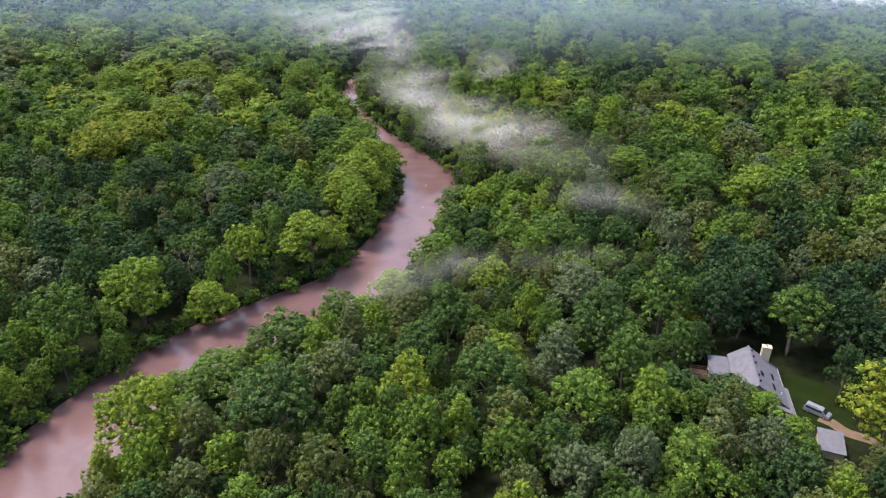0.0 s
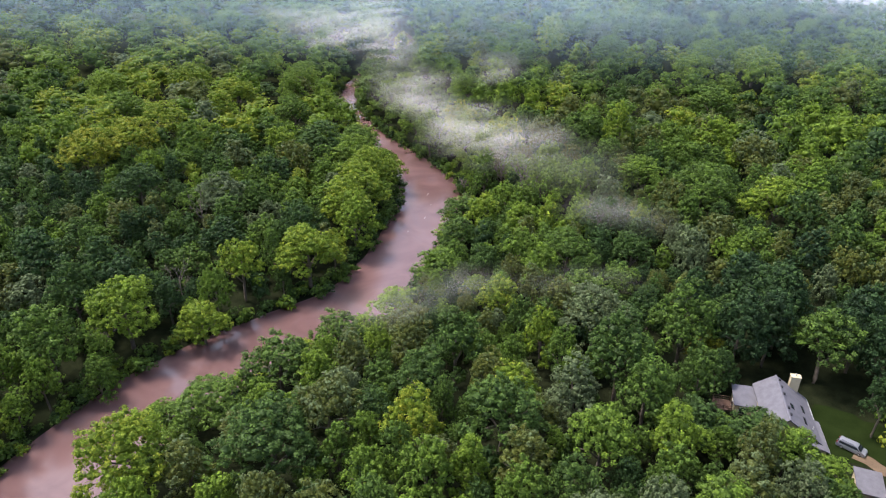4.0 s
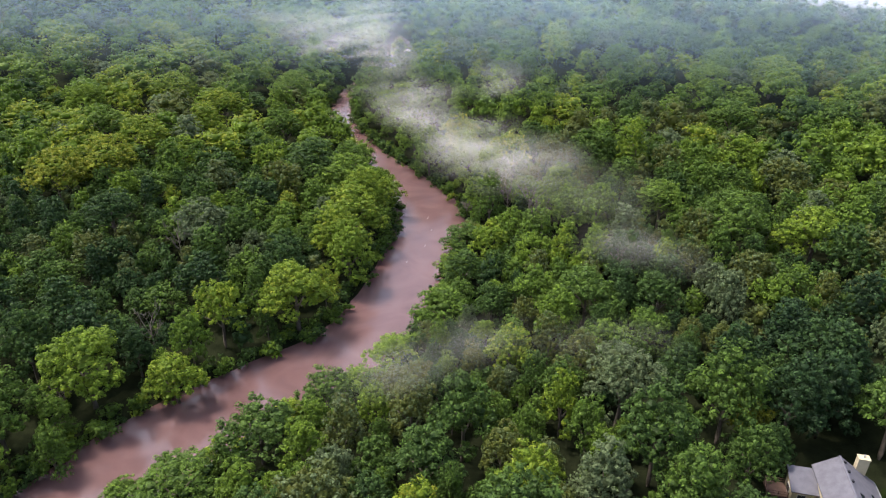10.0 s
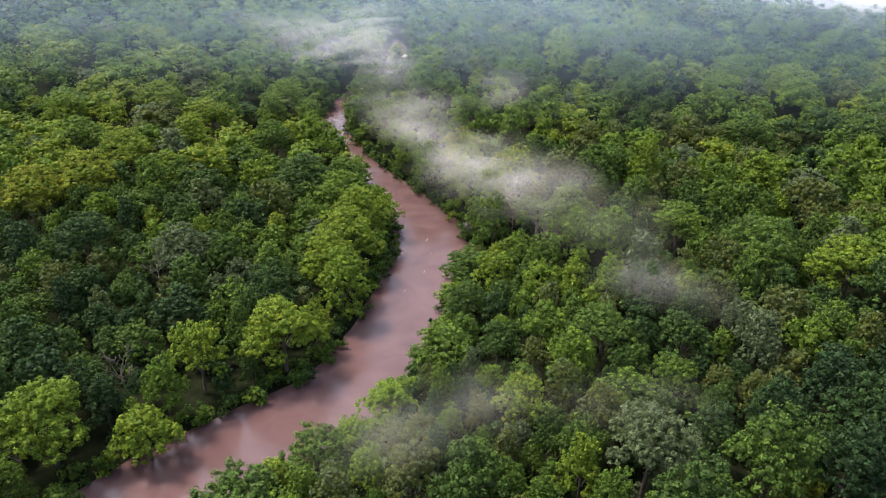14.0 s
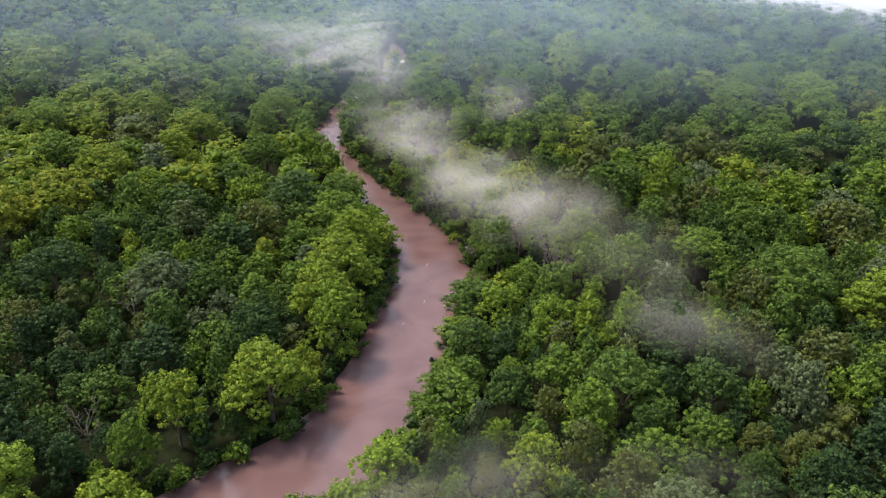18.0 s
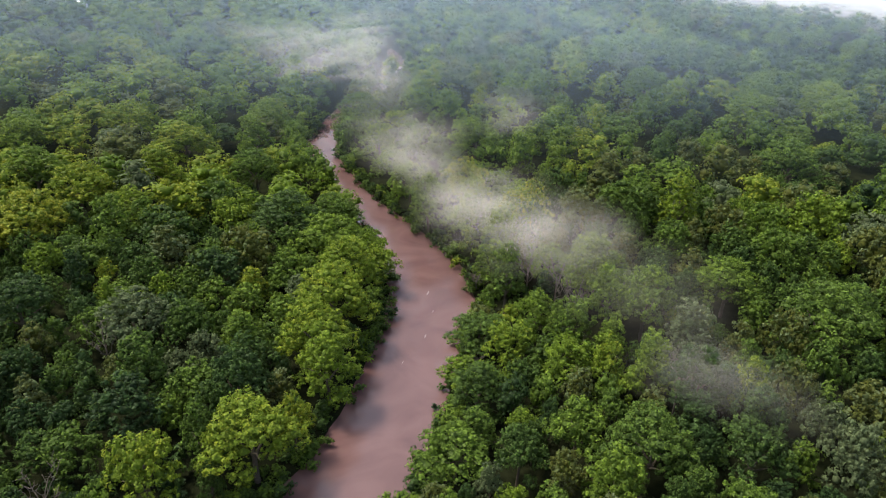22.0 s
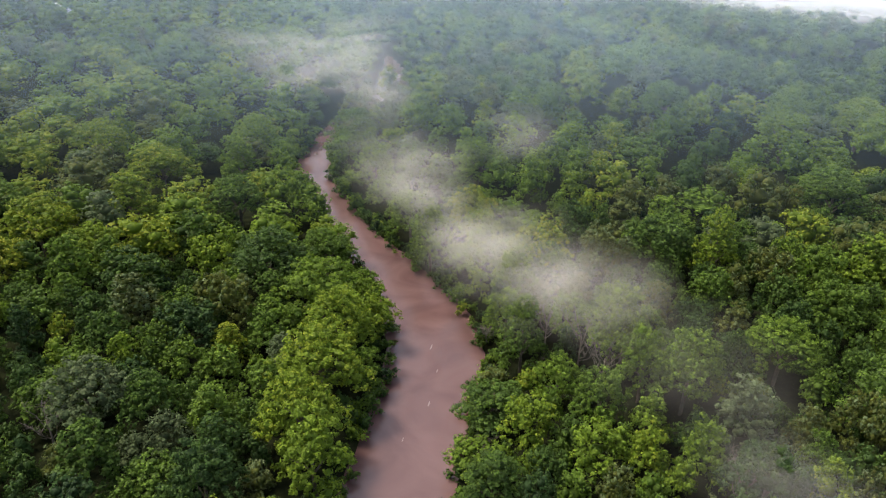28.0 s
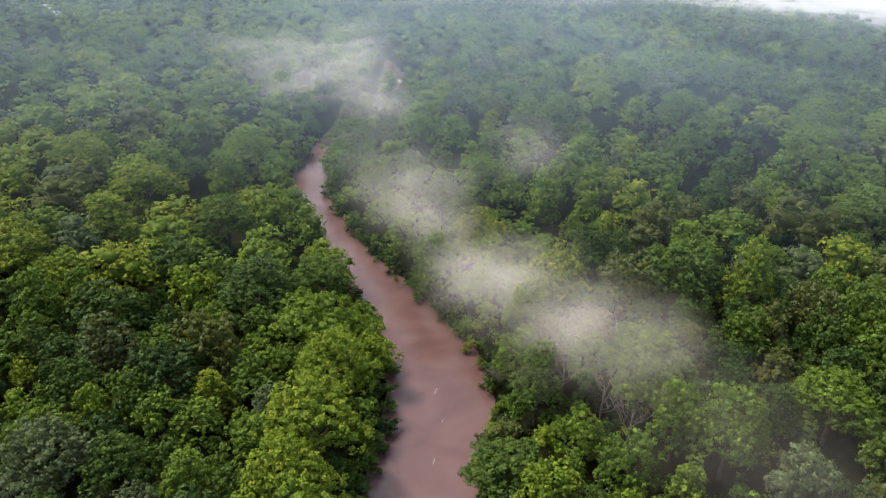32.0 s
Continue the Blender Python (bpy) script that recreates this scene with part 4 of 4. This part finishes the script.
# ---- the parked van ----
van = thing("minivan", 75.9, 118.4, HOUSE_GROUND + .12, "silver minivan parked on the dirt track by the lawn", "car", -37)
side_profile = [(-2.5, .35), (-2.52, .8), (-2.42, 1.0), (2.0, .98), (2.45, .82), (2.52, .5), (2.45, .3), (-2.42, .3)]
part("body", prism([(x, -.93, z) for x, z in side_profile], [(x * 1.003, -.97, z) for x, z in side_profile], [(x * 1.003, .97, z) for x, z in side_profile], [(x, .93, z) for x, z in side_profile]), SILVER, van, "silver painted body")
cabin = [(-2.4, 1.0), (-2.25, 1.62), (-1.9, 1.74), (.55, 1.72), (.95, 1.6), (1.75, 1.0)]
part("cabin", prism([(x, -.9, z) if z < 1.1 else (x, -.74, z) for x, z in cabin], [(x, .9, z) if z < 1.1 else (x, .74, z) for x, z in cabin]), SILVER, van)
for s in (-1, 1):
    part("side_window", prism([(-2.2, s * .895, 1.06), (1.45, s * .895, 1.06), (.9, s * .77, 1.54), (-2.1, s * .77, 1.54)], [(-2.2, s * .915, 1.06), (1.45, s * .915, 1.06), (.9, s * .795, 1.55), (-2.1, s * .795, 1.55)]), GLASS, van, "dark tinted side glass")
    part("headlight", boxes((2.3, s * .72 - .18, .6, 2.5, s * .72 + .18, .8), bevel=.03), LAMP, van)
    part("tail_light", boxes((-2.54, s * .82 - .1, .8, -2.4, s * .82 + .1, 1.3), bevel=.02), RED, van)
    part("mirror", boxes((.95, s * 1.02 - .12, 1.02, 1.12, s * 1.02 + .12, 1.2), bevel=.03), SILVER, van)
    part("roof_rail", boxes((-1.9, s * .62 - .02, 1.74, .3, s * .62 + .02, 1.8)), VENT, van)
    for x in (-1.55, 1.55):
        tyre = part("wheel", prism(*[[(x + r * math.cos(a * .5236), s * y, .33 + r * math.sin(a * .5236)) for a in range(12)] for y, r in ((.78, .30), (.80, .33), (.96, .33), (.985, .29))]), RUBBER, van, "black tyre")
        part("rim", prism(*[[(x + r * math.cos(a * .6283), s * y, .33 + r * math.sin(a * .6283)) for a in range(10)] for y, r in ((.97, .2), (1.0, .18))]), FLASHING, tyre)
part("windscreen", prism([(1.02, -.72, 1.56), (1.02, .72, 1.56), (1.72, .86, 1.04), (1.72, -.86, 1.04)], [(1.05, -.72, 1.59), (1.05, .72, 1.59), (1.76, .86, 1.06), (1.76, -.86, 1.06)]), GLASS, van)
part("rear_window", boxes((-2.43, -.66, 1.12, -2.31, .66, 1.52)), GLASS, van)
part("bumper", boxes((2.42, -.9, .3, 2.6, .9, .55), bevel=.04), SILVER, van)
part("bumper", boxes((-2.62, -.9, .35, -2.44, .9, .62), bevel=.04), SILVER, van)

# ---- bare dead trees ----
def dead_tree(x, y, height, spread, seed, label, lean=(0, 0), base=None):
    r0 = random.Random(seed)
    z0 = float(ground_height(np.array([x]), np.array([y]))[0]) if base is None else base
    tree = thing("dead_tree", x, y, z0 - .3, label, "tree", r0.uniform(0, 360))
    V, F = [], []
    top = Vector((lean[0], lean[1], height * .62))
    tube(V, F, [(0, 0, 0), tuple(top * .4 + Vector((.1, .05, 0))), tuple(top)], [.30, .22, .14], 6)
    part("trunk", mesh_of("trunk", V, F, PALE_BARK, True), None, tree)
    for i in range(8):
        V, F = [], []
        a, u = i * 2.4 + r0.uniform(-.4, .4), r0.uniform(.45, 1.0)
        p = top * u
        q = p + Vector((math.cos(a), math.sin(a), 0)) * spread * r0.uniform(.25, .45) + Vector((0, 0, height * r0.uniform(.10, .22)))
        e = q + Vector((math.cos(a + r0.uniform(-.5, .5)), math.sin(a), 0)) * spread * r0.uniform(.2, .5) + Vector((0, 0, height * r0.uniform(.12, .26)))
        tube(V, F, [tuple(p), tuple(p.lerp(q, .5) - Vector((r0.gauss(0, .25), r0.gauss(0, .25), .35))), tuple(q), tuple(q.lerp(e, .5) + Vector((r0.gauss(0, .3), r0.gauss(0, .3), -.2))), tuple(e)], [.11, .09, .07, .05, .025], 5)
        for k in range(9):
            o = q.lerp(e, r0.uniform(-.4, .9))
            w = Vector((r0.gauss(0, .6), r0.gauss(0, .6), r0.uniform(.2, 1))).normalized() * r0.uniform(.8, 2.2)
            tube(V, F, [tuple(o), tuple(o + w * .5 + Vector((r0.gauss(0, .1), r0.gauss(0, .1), 0))), tuple(o + w)], [.06, .04, .018], 4)
        part("limb", mesh_of("limb", V, F, PALE_BARK, True), None, tree)
    return tree


BARE = "bare grey dead tree among green crowns"
for k, (x, y, tall, spread) in enumerate(DEAD):
    if y > 235:
        words = "bare pale dead tree standing in the mist"
    elif tall < 10:
        words = "bare dead snag leaning over the west bank"
    else:
        words = BARE
    dead_tree(x, y, tall, spread, k + 1, words, (2.5, -1.5) if tall < 10 else (0, 0))
dead_tree(-13.5, 221, 6, 4.0, 17, "fallen bare snag on the east bank", (-3.5, -2.0), 0.6)
dead_tree(-12.5, 264, 7, 2.5, 18, "thin drowned snag at the water's edge", (-1.0, 0), 0.2)

# a farmhouse far off in the woods
farm = thing("house", -395, 690, float(ground_height(np.array([-395.0]), np.array([690.0]))[0]), "white farmhouse with a grey roof far off in the woods", "house", 20)
part("wall", boxes((-5, -4, -.5, 5, 4, 5.5)), WHITE, farm)
part("roof", prism([(-5.5, -4.6, 5.5), (5.5, -4.6, 5.5), (5.5, 4.6, 5.5), (-5.5, 4.6, 5.5)], [(-5.5, -.1, 9), (5.5, -.1, 9), (5.5, .1, 9), (-5.5, .1, 9)]), FLASHING, farm, "pale grey metal roof")
for x in (-3.2, 0, 3.2):
    window(farm, x, -4.0, 2.2, 1.6, 1.8, ("y", -1))

# foam streaks on the current
FOAM = material("foam", (0.24, 0.17, 0.155), 0.6)
for k, (x, y, L, w) in enumerate(((-24.8, 238.5, 1.0, .2), (-24.3, 251, .8, .16), (-27, 261, 1.5, .16), (-29, 226, .8, .16))):
    r0 = random.Random(k)
    pts = [(L * math.cos(a * .5236) * r0.uniform(.6, 1.1) * .3 + .12 * L * math.sin(a * .5236), L * math.sin(a * .5236) * r0.uniform(.7, 1.1)) for a in range(12)]
    pts = [(px * w * 3, py) for px, py in pts]
    streak = tagged(new("foam_streak", bpy.data.meshes.new("foam_streak")), "pale streak of foam on the muddy current", "foam", "foam on the river")
    bm = prism([(px, py, 0.0) for px, py in pts], [(px * .8, py * .9, .03) for px, py in pts])
    bm.to_mesh(streak.data)
    bm.free()
    streak.data.materials.append(FOAM)
    streak.matrix_basis = pose(x, y, 0.0, 0, 0, r0.uniform(-12, 12))

# pale patches stand in for the sky's reflection on the far bend
SKY_REFLECTION = mottled("painted_sky_reflection", (0.28, 0.23, 0.21), (0.50, 0.46, 0.44), 0.8, 0.5)
for k, (x, y, L, w) in enumerate(((-83, 536, 8, 3.2), (-88, 552, 7, 3.0), (-86, 568, 8, 2.6), (-94, 580, 7, 3), (-92, 482, 4, 1.6), (-96, 464, 4, 1.5))):
    r0 = random.Random(40 + k)
    pts = [(w * math.cos(a * .3927) * r0.uniform(.6, 1.15), L * math.sin(a * .3927) * r0.uniform(.6, 1.1)) for a in range(16)]
    sky_patch = tagged(new("sky_patch", bpy.data.meshes.new("sky_patch")), "pale patch painted as sky reflection on the far water", "white water", "white water at the bend")
    bm = prism([(px, py, 0.0) for px, py in pts], [(px * .85, py * .9, .05) for px, py in pts])
    bm.to_mesh(sky_patch.data)
    bm.free()
    sky_patch.data.materials.append(SKY_REFLECTION)
    sky_patch.matrix_basis = pose(x, y, 0.0, 0, 0, r0.uniform(-20, 20))
